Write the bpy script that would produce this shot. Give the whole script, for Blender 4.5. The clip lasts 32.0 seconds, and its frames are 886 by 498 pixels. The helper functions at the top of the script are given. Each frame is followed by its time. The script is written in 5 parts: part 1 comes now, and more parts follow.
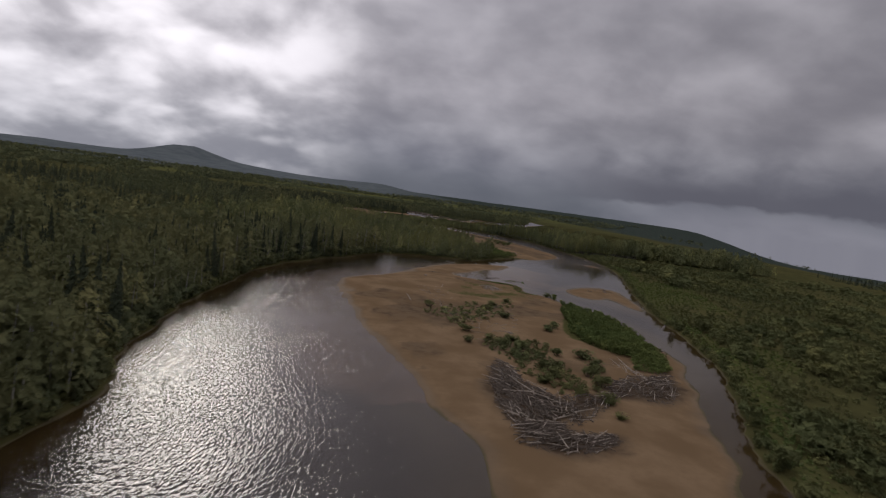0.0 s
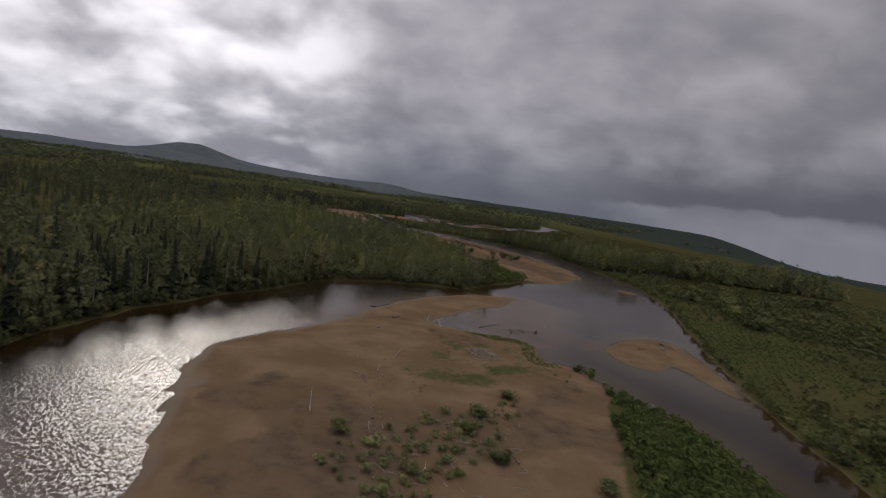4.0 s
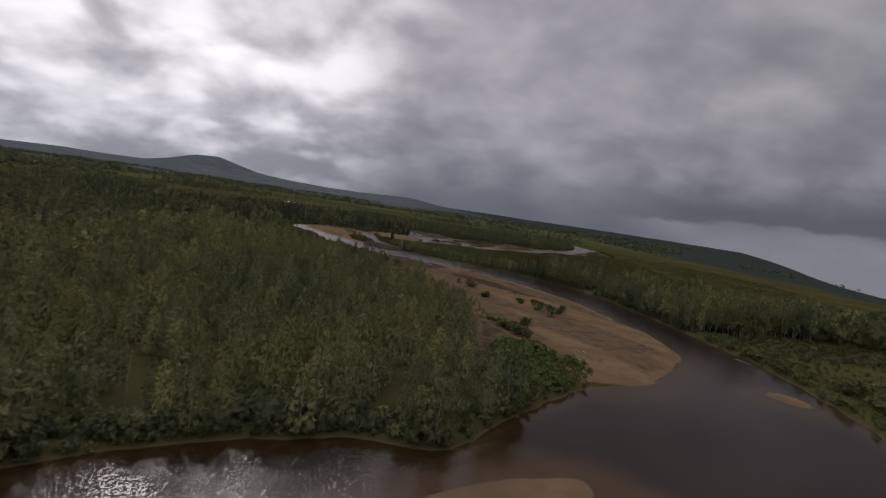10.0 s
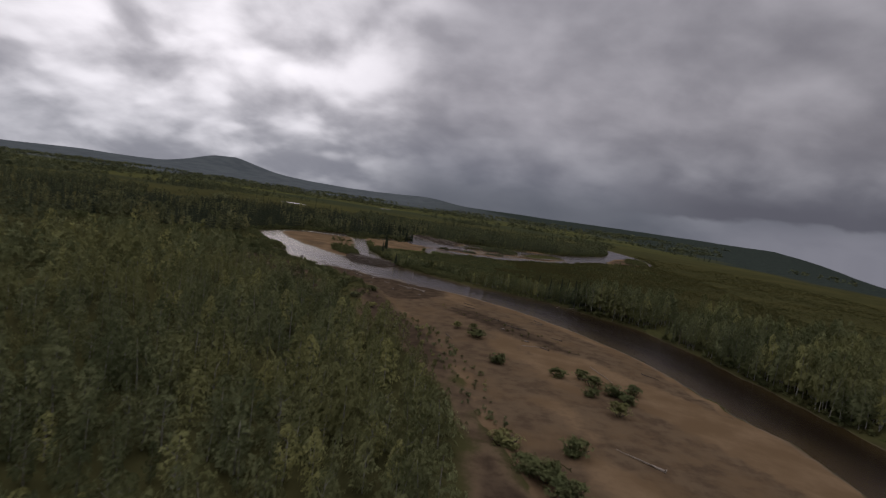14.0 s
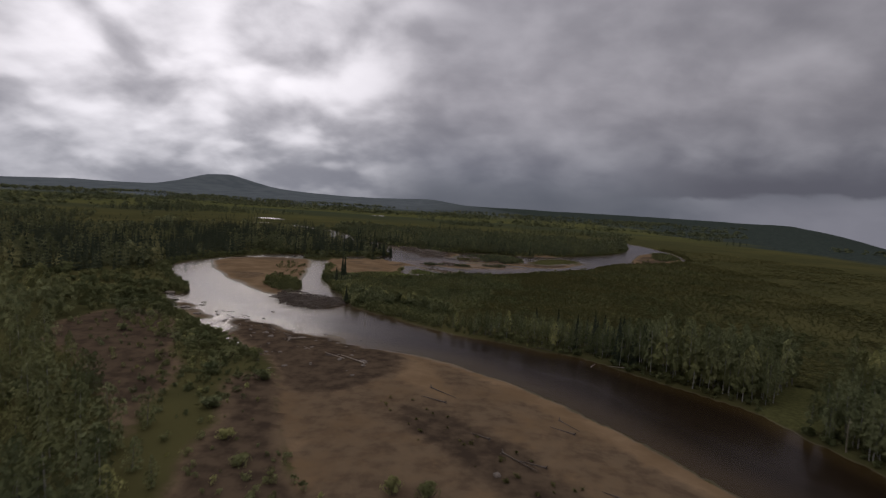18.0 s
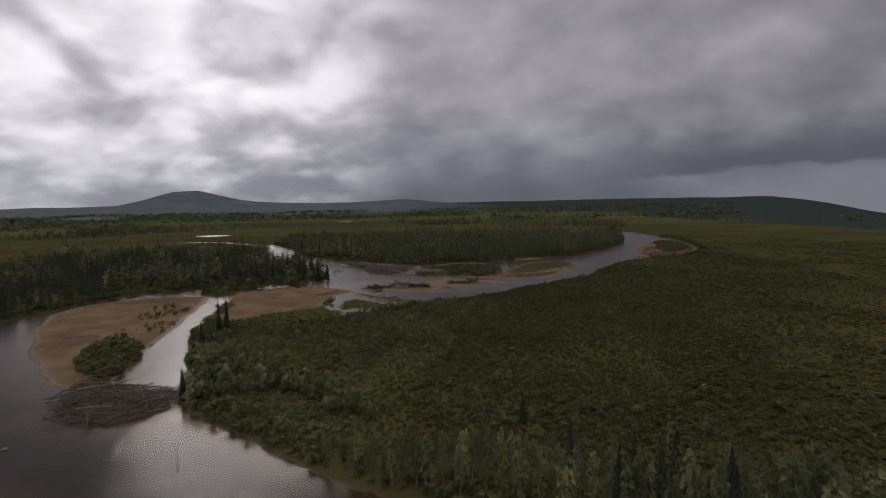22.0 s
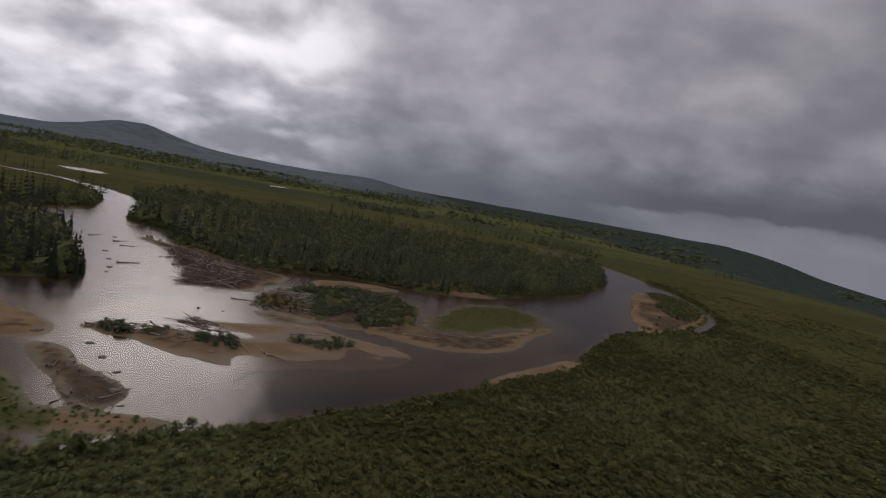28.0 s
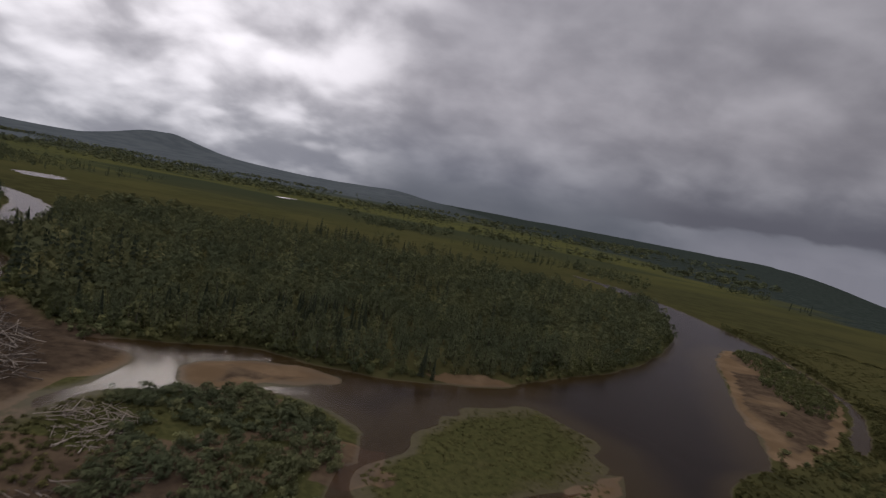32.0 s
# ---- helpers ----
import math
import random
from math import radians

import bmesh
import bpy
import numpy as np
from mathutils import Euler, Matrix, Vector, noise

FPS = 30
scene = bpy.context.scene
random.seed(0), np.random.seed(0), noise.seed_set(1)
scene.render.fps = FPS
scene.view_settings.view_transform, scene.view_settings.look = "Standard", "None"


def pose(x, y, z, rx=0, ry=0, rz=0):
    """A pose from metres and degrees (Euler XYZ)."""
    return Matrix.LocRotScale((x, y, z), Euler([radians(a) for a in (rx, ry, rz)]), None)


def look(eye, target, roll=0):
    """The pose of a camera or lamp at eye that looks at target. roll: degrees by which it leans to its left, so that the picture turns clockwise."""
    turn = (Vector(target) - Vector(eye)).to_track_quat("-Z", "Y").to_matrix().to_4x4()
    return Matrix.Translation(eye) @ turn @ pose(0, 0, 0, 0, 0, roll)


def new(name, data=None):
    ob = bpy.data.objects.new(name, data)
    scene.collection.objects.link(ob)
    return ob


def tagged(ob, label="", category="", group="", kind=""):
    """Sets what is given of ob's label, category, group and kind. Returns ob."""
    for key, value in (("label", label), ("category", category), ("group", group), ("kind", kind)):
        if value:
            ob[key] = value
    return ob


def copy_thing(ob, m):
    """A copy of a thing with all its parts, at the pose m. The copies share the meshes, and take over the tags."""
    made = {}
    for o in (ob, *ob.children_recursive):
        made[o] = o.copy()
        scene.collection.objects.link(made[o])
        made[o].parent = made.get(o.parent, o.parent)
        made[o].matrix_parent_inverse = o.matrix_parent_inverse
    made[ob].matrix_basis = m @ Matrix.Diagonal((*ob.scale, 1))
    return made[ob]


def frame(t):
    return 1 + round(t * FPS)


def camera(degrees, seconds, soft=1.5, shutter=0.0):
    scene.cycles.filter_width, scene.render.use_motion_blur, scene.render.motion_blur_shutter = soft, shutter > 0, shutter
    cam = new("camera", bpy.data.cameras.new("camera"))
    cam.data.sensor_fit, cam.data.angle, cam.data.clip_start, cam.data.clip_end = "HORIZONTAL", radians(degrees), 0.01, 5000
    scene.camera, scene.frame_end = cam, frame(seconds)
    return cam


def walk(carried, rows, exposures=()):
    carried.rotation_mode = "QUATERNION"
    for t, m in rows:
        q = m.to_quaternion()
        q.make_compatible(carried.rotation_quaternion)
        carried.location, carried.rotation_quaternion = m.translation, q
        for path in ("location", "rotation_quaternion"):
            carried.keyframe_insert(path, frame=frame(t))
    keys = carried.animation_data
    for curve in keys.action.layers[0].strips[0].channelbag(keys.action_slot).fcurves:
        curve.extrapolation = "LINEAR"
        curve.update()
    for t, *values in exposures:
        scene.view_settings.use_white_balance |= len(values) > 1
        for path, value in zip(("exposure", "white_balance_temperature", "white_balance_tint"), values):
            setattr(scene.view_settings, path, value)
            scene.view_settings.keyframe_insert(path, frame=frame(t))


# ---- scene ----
cam = camera(76.0, 32.0, 1.2, 0.45)
PATH = [
    (0, (-2.083, 3.915, 36.979), (-1.994, 5.903, 36.786), 7.87),
    (0.5, (0.363, 15.19, 37.371), (0.464, 17.177, 37.172), 8.34),
    (1, (2.812, 26.746, 37.825), (2.931, 28.734, 37.633), 7.90),
    (1.5, (4.903, 38.455, 38.274), (5.028, 40.444, 38.088), 8.45),
    (2, (6.922, 50.595, 38.438), (7.039, 52.585, 38.258), 8.10),
    (2.5, (8.918, 62.624, 38.506), (9.051, 64.613, 38.329), 7.60),
    (4.5, (14.51, 113.12, 38.676), (14.54, 115.11, 38.474), 8.27),
    (5, (15.984, 125.722, 38.518), (16.012, 127.711, 38.312), 7.74),
    (5.5, (17.134, 138.294, 38.546), (17.161, 140.283, 38.333), 7.67),
    (6, (18.775, 150.61, 38.415), (18.782, 152.598, 38.2), 8.21),
    (6.5, (20.305, 163.131, 38.447), (20.317, 165.12, 38.243), 8.83),
    (7, (21.627, 175.547, 38.118), (21.676, 177.538, 37.934), 8.45),
    (7.5, (23.17, 187.349, 38.196), (23.219, 189.34, 38.018), 8.98),
    (8, (23.464, 200.304, 37.818), (23.538, 202.294, 37.642), 9.81),
    (8.5, (23.649, 212.213, 37.856), (23.716, 214.203, 37.665), 9.80),
    (9, (24.249, 223.621, 38.146), (24.211, 225.611, 37.95), 9.09),
    (9.5, (25.115, 234.943, 38.43), (25.028, 236.933, 38.247), 8.55),
    (10, (25.964, 246.722, 38.576), (25.928, 248.716, 38.419), 8.61),
    (10.5, (26.839, 258.096, 39.223), (26.805, 260.089, 39.065), 8.66),
    (11, (27.502, 269.791, 39.482), (27.407, 271.782, 39.307), 9.11),
    (11.5, (28.21, 282.561, 39.901), (28.088, 284.55, 39.727), 9.66),
    (12, (29.306, 295.13, 40.385), (29.197, 297.121, 40.225), 9.51),
    (12.5, (30.403, 308.406, 40.503), (30.309, 310.397, 40.338), 9.41),
    (13, (31.223, 323.037, 40.5), (31.132, 325.028, 40.329), 8.71),
    (13.5, (32.201, 336.844, 40.577), (32.087, 338.833, 40.41), 8.23),
    (15.5, (35.252, 386.441, 41.736), (35.143, 388.43, 41.552), 8.22),
    (16, (36.012, 399.07, 42.158), (35.896, 401.058, 41.978), 6.94),
    (16.5, (37.259, 412.053, 42.13), (37.107, 414.039, 41.957), 5.21),
    (17, (38.477, 425.447, 42.215), (38.308, 427.433, 42.053), 4.47),
    (17.5, (40.063, 438.75, 42.417), (39.926, 440.739, 42.258), 4.58),
    (18, (41.479, 451.469, 42.906), (41.339, 453.457, 42.736), 3.57),
    (18.5, (42.92, 463.785, 43.521), (42.741, 465.769, 43.342), 2.64),
    (19, (43.079, 477.504, 43.272), (42.961, 479.493, 43.104), 2.90),
    (19.5, (43.802, 489.914, 43.601), (43.742, 491.907, 43.444), 2.30),
    (20, (44.785, 502.308, 43.839), (44.714, 504.3, 43.675), 1.70),
    (20.5, (45.794, 514.327, 44.224), (45.697, 516.316, 44.039), 1.30),
    (21, (47.106, 527.52, 43.946), (47.007, 529.508, 43.756), 0.40),
    (21.5, (49.515, 539.117, 43.154), (49.434, 541.107, 42.972), -0.40),
    (22, (52.22, 550.261, 43.109), (52.137, 552.251, 42.932), -1.20),
    (22.5, (54.309, 561.715, 43.662), (54.267, 563.708, 43.497), -1.00),
    (23, (55.604, 573.501, 43.793), (55.612, 575.494, 43.629), -1.00),
    (23.5, (57.412, 586.032, 43.691), (57.379, 588.024, 43.521), -0.20),
    (24, (59.552, 599.596, 43.316), (59.52, 601.588, 43.133), 2.30),
    (24.5, (61.636, 613.867, 42.75), (61.651, 615.859, 42.566), 3.90),
    (25, (64.006, 626.911, 42.724), (64.051, 628.902, 42.539), 4.30),
    (25.5, (66.35, 639.722, 42.892), (66.399, 641.713, 42.703), 5.20),
    (26, (68.779, 652.307, 42.762), (68.865, 654.296, 42.574), 7.10),
    (26.5, (70.164, 664.407, 42.847), (70.276, 666.395, 42.661), 8.20),
    (28.5, (70.857, 711.633, 42.091), (70.919, 713.622, 41.891), 10.40),
    (29, (73.52, 724.199, 42.479), (73.582, 726.19, 42.297), 9.30),
    (29.5, (75.697, 736.951, 43.301), (75.757, 738.942, 43.129), 9.60),
    (30, (77.555, 749.57, 43.236), (77.588, 751.563, 43.068), 10.20),
    (30.5, (79.077, 763.11, 43.523), (79.104, 765.103, 43.363), 11.00),
    (31, (80.138, 776.162, 43.791), (80.169, 778.156, 43.634), 11.60),
    (31.5, (81.648, 787.934, 43.96), (81.657, 789.927, 43.795), 11.60),
    (32, (83.395, 798.964, 44.592), (83.358, 800.957, 44.421), 10.80),
]
walk(cam, [(t, look(eye, aim, roll)) for t, eye, aim, roll in PATH], exposures=[(0.0, -0.05, 6350.0, 11.0), (9.0, -0.05, 6350.0, 11.0), (14.0, -0.12, 6350.0, 11.0), (25.0, -0.15, 6350.0, 11.0), (32.0, -0.08, 6350.0, 11.0)])

# ---- world, sun ----
SUN_AZ, SUN_EL = radians(-23.5), radians(22.5)
sun_way = Vector((math.sin(SUN_AZ) * math.cos(SUN_EL), math.cos(SUN_AZ) * math.cos(SUN_EL), math.sin(SUN_EL)))

bright_way = Vector((math.sin(radians(-29)) * math.cos(radians(14)), math.cos(radians(-29)) * math.cos(radians(14)), math.sin(radians(14))))


def nodes_of(tree):
    """Shorthand: add(kind, inputs...) makes a node and links or sets its inputs by name or number."""
    def add(kind, sets=None, **props):
        n = tree.nodes.new(kind)
        for k, v in props.items():
            setattr(n, k, v)
        for k, v in (sets or {}).items():
            sock = n.inputs[k]
            if isinstance(v, bpy.types.NodeSocket):
                tree.links.new(v, sock)
            else:
                sock.default_value = v
        return n
    return add


def calc(add, op, a, b=0.0, clamp=False):
    return add("ShaderNodeMath", {0: a, 1: b}, operation=op, use_clamp=clamp).outputs[0]


def span(add, value, lo, hi, a=0.0, b=1.0, smooth=True):
    n = add("ShaderNodeMapRange", {"Value": value, "From Min": lo, "From Max": hi, "To Min": a, "To Max": b},
            interpolation_type="SMOOTHSTEP" if smooth else "LINEAR")
    return n.outputs[0]


def blend(add, fac, a, b):
    n = add("ShaderNodeMix", data_type="RGBA")
    for key, v in ((0, fac), (6, a), (7, b)):
        if isinstance(v, bpy.types.NodeSocket):
            n.id_data.links.new(v, n.inputs[key])
        else:
            n.inputs[key].default_value = v if key == 0 else (*v, 1)
    return n.outputs[2]


world = bpy.data.worlds.new("overcast_sky")
scene.world = world
world.use_nodes = True
wt = world.node_tree
wt.nodes.clear()
add = nodes_of(wt)
way = add("ShaderNodeTexCoord").outputs["Generated"]
sep = add("ShaderNodeSeparateXYZ", {0: way})
up = calc(add, "MAXIMUM", sep.outputs[2], 0.0)
east = sep.outputs[0]
# the deck lies flat overhead, so its lumps draw together towards the horizon
lift = calc(add, "ADD", up, 0.46)
flat = add("ShaderNodeCombineXYZ", {0: calc(add, "DIVIDE", sep.outputs[0], lift), 1: calc(add, "DIVIDE", sep.outputs[1], lift), 2: 0.55}).outputs[0]


def cloud_noise(scale, detail, roughness, distortion):
    return add("ShaderNodeTexNoise", {"Vector": flat, "Scale": scale, "Detail": detail, "Roughness": roughness, "Distortion": distortion}).outputs[0]


big = cloud_noise(1.7, 4.0, 0.45, 0.15)
fine = cloud_noise(5.0, 6.0, 0.50, 0.15)
# rounded heads with dark creases between them
billow = calc(add, "ABSOLUTE", calc(add, "SUBTRACT", calc(add, "MULTIPLY", cloud_noise(3.1, 3.0, 0.42, 0.25), 2.0), 1.0))
heads = span(add, billow, 0.0, 0.42)
puff = calc(add, "ADD", calc(add, "MULTIPLY", big, 0.50), calc(add, "MULTIPLY", fine, 0.50))
deck = calc(add, "ADD", calc(add, "MULTIPLY", span(add, puff, 0.34, 0.66), 0.66), calc(add, "MULTIPLY", heads, 0.34))
height = span(add, up, 0.0, 0.20)
low = blend(add, height, (0.140, 0.147, 0.180), (0.245, 0.234, 0.262))
high = blend(add, height, (0.262, 0.266, 0.302), (0.510, 0.486, 0.520))
cloud = blend(add, deck, low, high)
# heavier cloud to the east
cloud = add("ShaderNodeVectorMath", {0: cloud, "Scale": span(add, east, -0.15, 0.60, 1.08, 0.80)}, operation="SCALE").outputs[0]
# a long dark shelf low in the east, with pale rain light beneath it
rag = calc(add, "ADD", calc(add, "MULTIPLY", calc(add, "SUBTRACT", fine, 0.5), 0.05), 0.020)
tilt = calc(add, "ADD", calc(add, "ADD", up, rag), calc(add, "MULTIPLY", span(add, east, 0.2, 0.62, 0.0, 0.012), -1.0))
shelf = calc(add, "MULTIPLY", span(add, tilt, 0.042, 0.054), span(add, tilt, 0.066, 0.135, 1.0, 0.0))
shelf = calc(add, "MULTIPLY", shelf, span(add, calc(add, "ADD", east, calc(add, "MULTIPLY", rag, 2.0)), 0.22, 0.42, 0.0, 0.92))
cloud = blend(add, shelf, cloud, (0.108, 0.107, 0.130))
beneath = calc(add, "MULTIPLY", span(add, tilt, 0.026, 0.054, 1.0, 0.0), span(add, east, 0.28, 0.55, 0.0, 0.7))
cloud = blend(add, beneath, cloud, blend(add, fine, (0.215, 0.212, 0.245), (0.285, 0.278, 0.318)))
# rain hangs over the hills in the north
rain = calc(add, "MULTIPLY", span(add, up, 0.0, 0.075, 0.75, 0.0), calc(add, "MULTIPLY", span(add, east, -0.28, -0.08), span(add, east, 0.22, 0.42, 1.0, 0.0)))
cloud = blend(add, rain, cloud, (0.112, 0.120, 0.142))
# the deck is thin in front of the sun
sunny = add("ShaderNodeVectorMath", {0: way, 1: tuple(bright_way)}, operation="DOT_PRODUCT").outputs["Value"]
near_sun = span(add, sunny, 0.89, 1.0)
tuft = calc(add, "ADD", calc(add, "MULTIPLY", puff, 0.80), calc(add, "MULTIPLY", heads, 0.16))
bright = calc(add, "MULTIPLY", near_sun, span(add, tuft, 0.34, 0.60, 0.22, 1.0))
glow = blend(add, bright, (0.0, 0.0, 0.0), (0.62, 0.59, 0.59))
cloud = add("ShaderNodeVectorMath", {0: cloud, 1: glow}, operation="ADD").outputs[0]
# an overcast sky is lightest overhead
cloud = add("ShaderNodeVectorMath", {0: cloud, "Scale": span(add, up, 0.42, 0.90, 1.0, 2.9)}, operation="SCALE").outputs[0]
sky = add("ShaderNodeTexSky", sky_type="NISHITA", sun_disc=False, sun_elevation=SUN_EL, sun_rotation=SUN_AZ)
gap = calc(add, "MULTIPLY", span(add, puff, 0.60, 0.75, 0.0, 0.35), span(add, up, 0.15, 0.35))
blue = add("ShaderNodeVectorMath", {0: sky.outputs[0], 1: (0.1, 0.1, 0.1)}, operation="MULTIPLY").outputs[0]
final = blend(add, gap, cloud, blue)
bg = add("ShaderNodeBackground", {"Color": final, "Strength": 1.0})
add("ShaderNodeOutputWorld", {"Surface": bg.outputs[0]})

lamp = bpy.data.lights.new("sun", "SUN")
lamp.energy, lamp.angle, lamp.color = 0.50, radians(17), (1.0, 0.95, 0.87)
sun = new("sun", lamp)
sun.matrix_world = look((-400, 900, 600), Vector((-400, 900, 600)) - sun_way * 100)


# ---- materials ----
def material(name):
    m = bpy.data.materials.new(name)
    m.use_nodes = True
    m.node_tree.nodes.clear()
    return m, nodes_of(m.node_tree)


def surface(add, color, rough=0.8, normal=None, **more):
    sets = {"Base Color": color if isinstance(color, bpy.types.NodeSocket) else (*color, 1), "Roughness": rough}
    if normal is not None:
        sets["Normal"] = normal
    for k, v in more.items():
        sets[k.replace("_", " ")] = v
    p = add("ShaderNodeBsdfPrincipled", sets)
    add("ShaderNodeOutputMaterial", {"Surface": p.outputs[0]})
    return p


def noise_of(add, where, scale, detail=4.0, rough=0.55, distort=0.0):
    return add("ShaderNodeTexNoise", {"Vector": where, "Scale": scale, "Detail": detail, "Roughness": rough, "Distortion": distort}).outputs[0]


def relief(add, value, strength, distance):
    return add("ShaderNodeBump", {"Height": value, "Strength": strength, "Distance": distance}).outputs[0]


def foliage(name, dark, light, autumn, grain=4.6, gaps=0.47, rise=0.62):
    """Leaf clumps: ragged with small gaps, each clump a little different, with wide patches of lighter and yellower growth."""
    m, add = material(name)
    g = add("ShaderNodeNewGeometry")
    place = g.outputs["Position"]
    each = g.outputs["Random Per Island"]
    # one shade for each plant
    tone = add("ShaderNodeAttribute", attribute_name="tone", attribute_type="GEOMETRY").outputs["Fac"]
    tone = calc(add, "FRACT", calc(add, "ADD", tone, add("ShaderNodeObjectInfo").outputs["Random"]))
    patch = span(add, noise_of(add, place, 0.035, 3.0), 0.38, 0.66)
    tint = span(add, noise_of(add, place, 0.26, 2.0), 0.36, 0.64)
    c = blend(add, calc(add, "ADD", calc(add, "MULTIPLY", each, 0.16), calc(add, "ADD", calc(add, "MULTIPLY", tint, 0.24), calc(add, "MULTIPLY", tone, 0.60))), dark, light)
    c = blend(add, calc(add, "MULTIPLY", patch, 0.55), c, autumn)
    odd = span(add, tone, 0.90, 0.95, 0.0, 0.7)
    c = blend(add, odd, c, tuple(1.4 * v for v in autumn))
    leafy = noise_of(add, place, grain, 2.0, 0.6)
    holes = calc(add, "GREATER_THAN", leafy, gaps)
    # many small leaves lie flatter than the clump that holds them
    lay = add("ShaderNodeVectorMath", {0: g.outputs["Normal"], "Scale": 0.55}, operation="SCALE").outputs[0]
    lay = add("ShaderNodeVectorMath", {0: lay, 1: (0.0, 0.0, rise)}, operation="ADD").outputs[0]
    lay = add("ShaderNodeVectorMath", {0: lay}, operation="NORMALIZE").outputs[0]
    # light falls through the leaves as well as on them
    face = add("ShaderNodeBsdfDiffuse", {"Color": c, "Normal": lay})
    back = add("ShaderNodeBsdfTranslucent", {"Color": blend(add, 0.35, c, autumn), "Normal": lay})
    leaf = add("ShaderNodeMixShader", {0: 0.36, 1: face.outputs[0], 2: back.outputs[0]})
    open_air = add("ShaderNodeBsdfTransparent")
    out = add("ShaderNodeMixShader", {0: holes, 1: open_air.outputs[0], 2: leaf.outputs[0]})
    add("ShaderNodeOutputMaterial", {"Surface": out.outputs[0]})
    return m


leaf_poplar = foliage("poplar_leaves", (0.084, 0.097, 0.048), (0.195, 0.204, 0.102), (0.215, 0.200, 0.084), rise=1.1)
leaf_willow = foliage("willow_leaves", (0.058, 0.074, 0.034), (0.236, 0.252, 0.124), (0.250, 0.240, 0.088), rise=0.9)
leaf_plain = foliage("shrub_leaves", (0.086, 0.086, 0.034), (0.104, 0.102, 0.040), (0.116, 0.104, 0.038), rise=2.4)
leaf_fresh = foliage("fresh_leaves", (0.076, 0.104, 0.035), (0.134, 0.176, 0.058), (0.158, 0.174, 0.056), rise=1.3)
leaf_bank = foliage("bank_leaves", (0.086, 0.100, 0.046), (0.142, 0.156, 0.066), (0.170, 0.164, 0.064), rise=1.7)
leaf_north = foliage("northern_leaves", (0.064, 0.079, 0.044), (0.148, 0.164, 0.086), (0.158, 0.158, 0.070), rise=1.1)
leaf_spruce = foliage("spruce_needles", (0.034, 0.045, 0.030), (0.078, 0.090, 0.056), (0.080, 0.088, 0.050), 4.0, 0.44)


def plain_wood(name, dark, light, scale):
    m, add = material(name)
    where = add("ShaderNodeTexCoord").outputs["Object"]
    streak = noise_of(add, add("ShaderNodeVectorMath", {0: where, 1: (6.0, 6.0, 0.6)}, operation="MULTIPLY").outputs[0], scale, 5.0)
    each = add("ShaderNodeObjectInfo").outputs["Random"]
    c = blend(add, span(add, streak, 0.3, 0.7), dark, light)
    c = blend(add, calc(add, "MULTIPLY", each, 0.4), c, light)
    surface(add, c, 0.8, relief(add, streak, 0.4, 0.02))
    return m


bark_pale = plain_wood("pale_bark", (0.16, 0.145, 0.12), (0.42, 0.40, 0.36), 3.0)
bark_dark = plain_wood("dark_bark", (0.045, 0.035, 0.026), (0.11, 0.09, 0.07), 3.0)
drift = plain_wood("bleached_driftwood", (0.105, 0.082, 0.060), (0.34, 0.285, 0.225), 1.5)
drift_dark = plain_wood("wet_driftwood", (0.038, 0.028, 0.020), (0.115, 0.087, 0.062), 1.5)

# ground: sand, mud, grass and forest floor by where they lie
ground_mat, add = material("river_plain")
g = add("ShaderNodeNewGeometry")
place = g.outputs["Position"]
level = add("ShaderNodeSeparateXYZ", {0: place}).outputs[2]


def cover(name):
    return add("ShaderNodeAttribute", attribute_name=name, attribute_type="GEOMETRY").outputs["Fac"]


wide = noise_of(add, place, 0.012, 4.0)
mid = noise_of(add, place, 0.09, 5.0)
small = noise_of(add, place, 0.9, 5.0)
grain = noise_of(add, place, 6.0, 3.0)
floor_c = blend(add, span(add, mid, 0.35, 0.65), (0.042, 0.041, 0.017), (0.058, 0.056, 0.022))
floor_c = blend(add, span(add, wide, 0.46, 0.60), floor_c, (0.064, 0.059, 0.023))
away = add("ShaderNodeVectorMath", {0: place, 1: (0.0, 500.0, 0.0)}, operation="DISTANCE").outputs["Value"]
tract = noise_of(add, add("ShaderNodeVectorMath", {0: place, 1: (0.6, 1.6, 1.0)}, operation="MULTIPLY").outputs[0], 0.0022, 5.0)
far_c = blend(add, span(add, tract, 0.42, 0.53), (0.040, 0.048, 0.026), (0.088, 0.088, 0.030))
far_c = blend(add, span(add, mid, 0.35, 0.7, 0.0, 0.25), far_c, (0.028, 0.034, 0.020))
# far hills paled and blued: distance haze painted into their base colour
hazed_hill_c = blend(add, span(add, wide, 0.3, 0.7), (0.080, 0.092, 0.096), (0.106, 0.120, 0.120))
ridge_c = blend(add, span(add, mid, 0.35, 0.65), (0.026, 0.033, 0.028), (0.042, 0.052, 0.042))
hazed_hill_c = blend(add, span(add, add("ShaderNodeSeparateXYZ", {0: place}).outputs[0], -500.0, 500.0), hazed_hill_c, ridge_c)
far_c = blend(add, span(add, level, 14.0, 34.0), far_c, hazed_hill_c)
far_c = blend(add, span(add, calc(add, "ADD", away, calc(add, "MULTIPLY", tract, 900.0)), 2000.0, 2500.0), far_c, hazed_hill_c)
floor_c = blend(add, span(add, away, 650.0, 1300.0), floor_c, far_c)
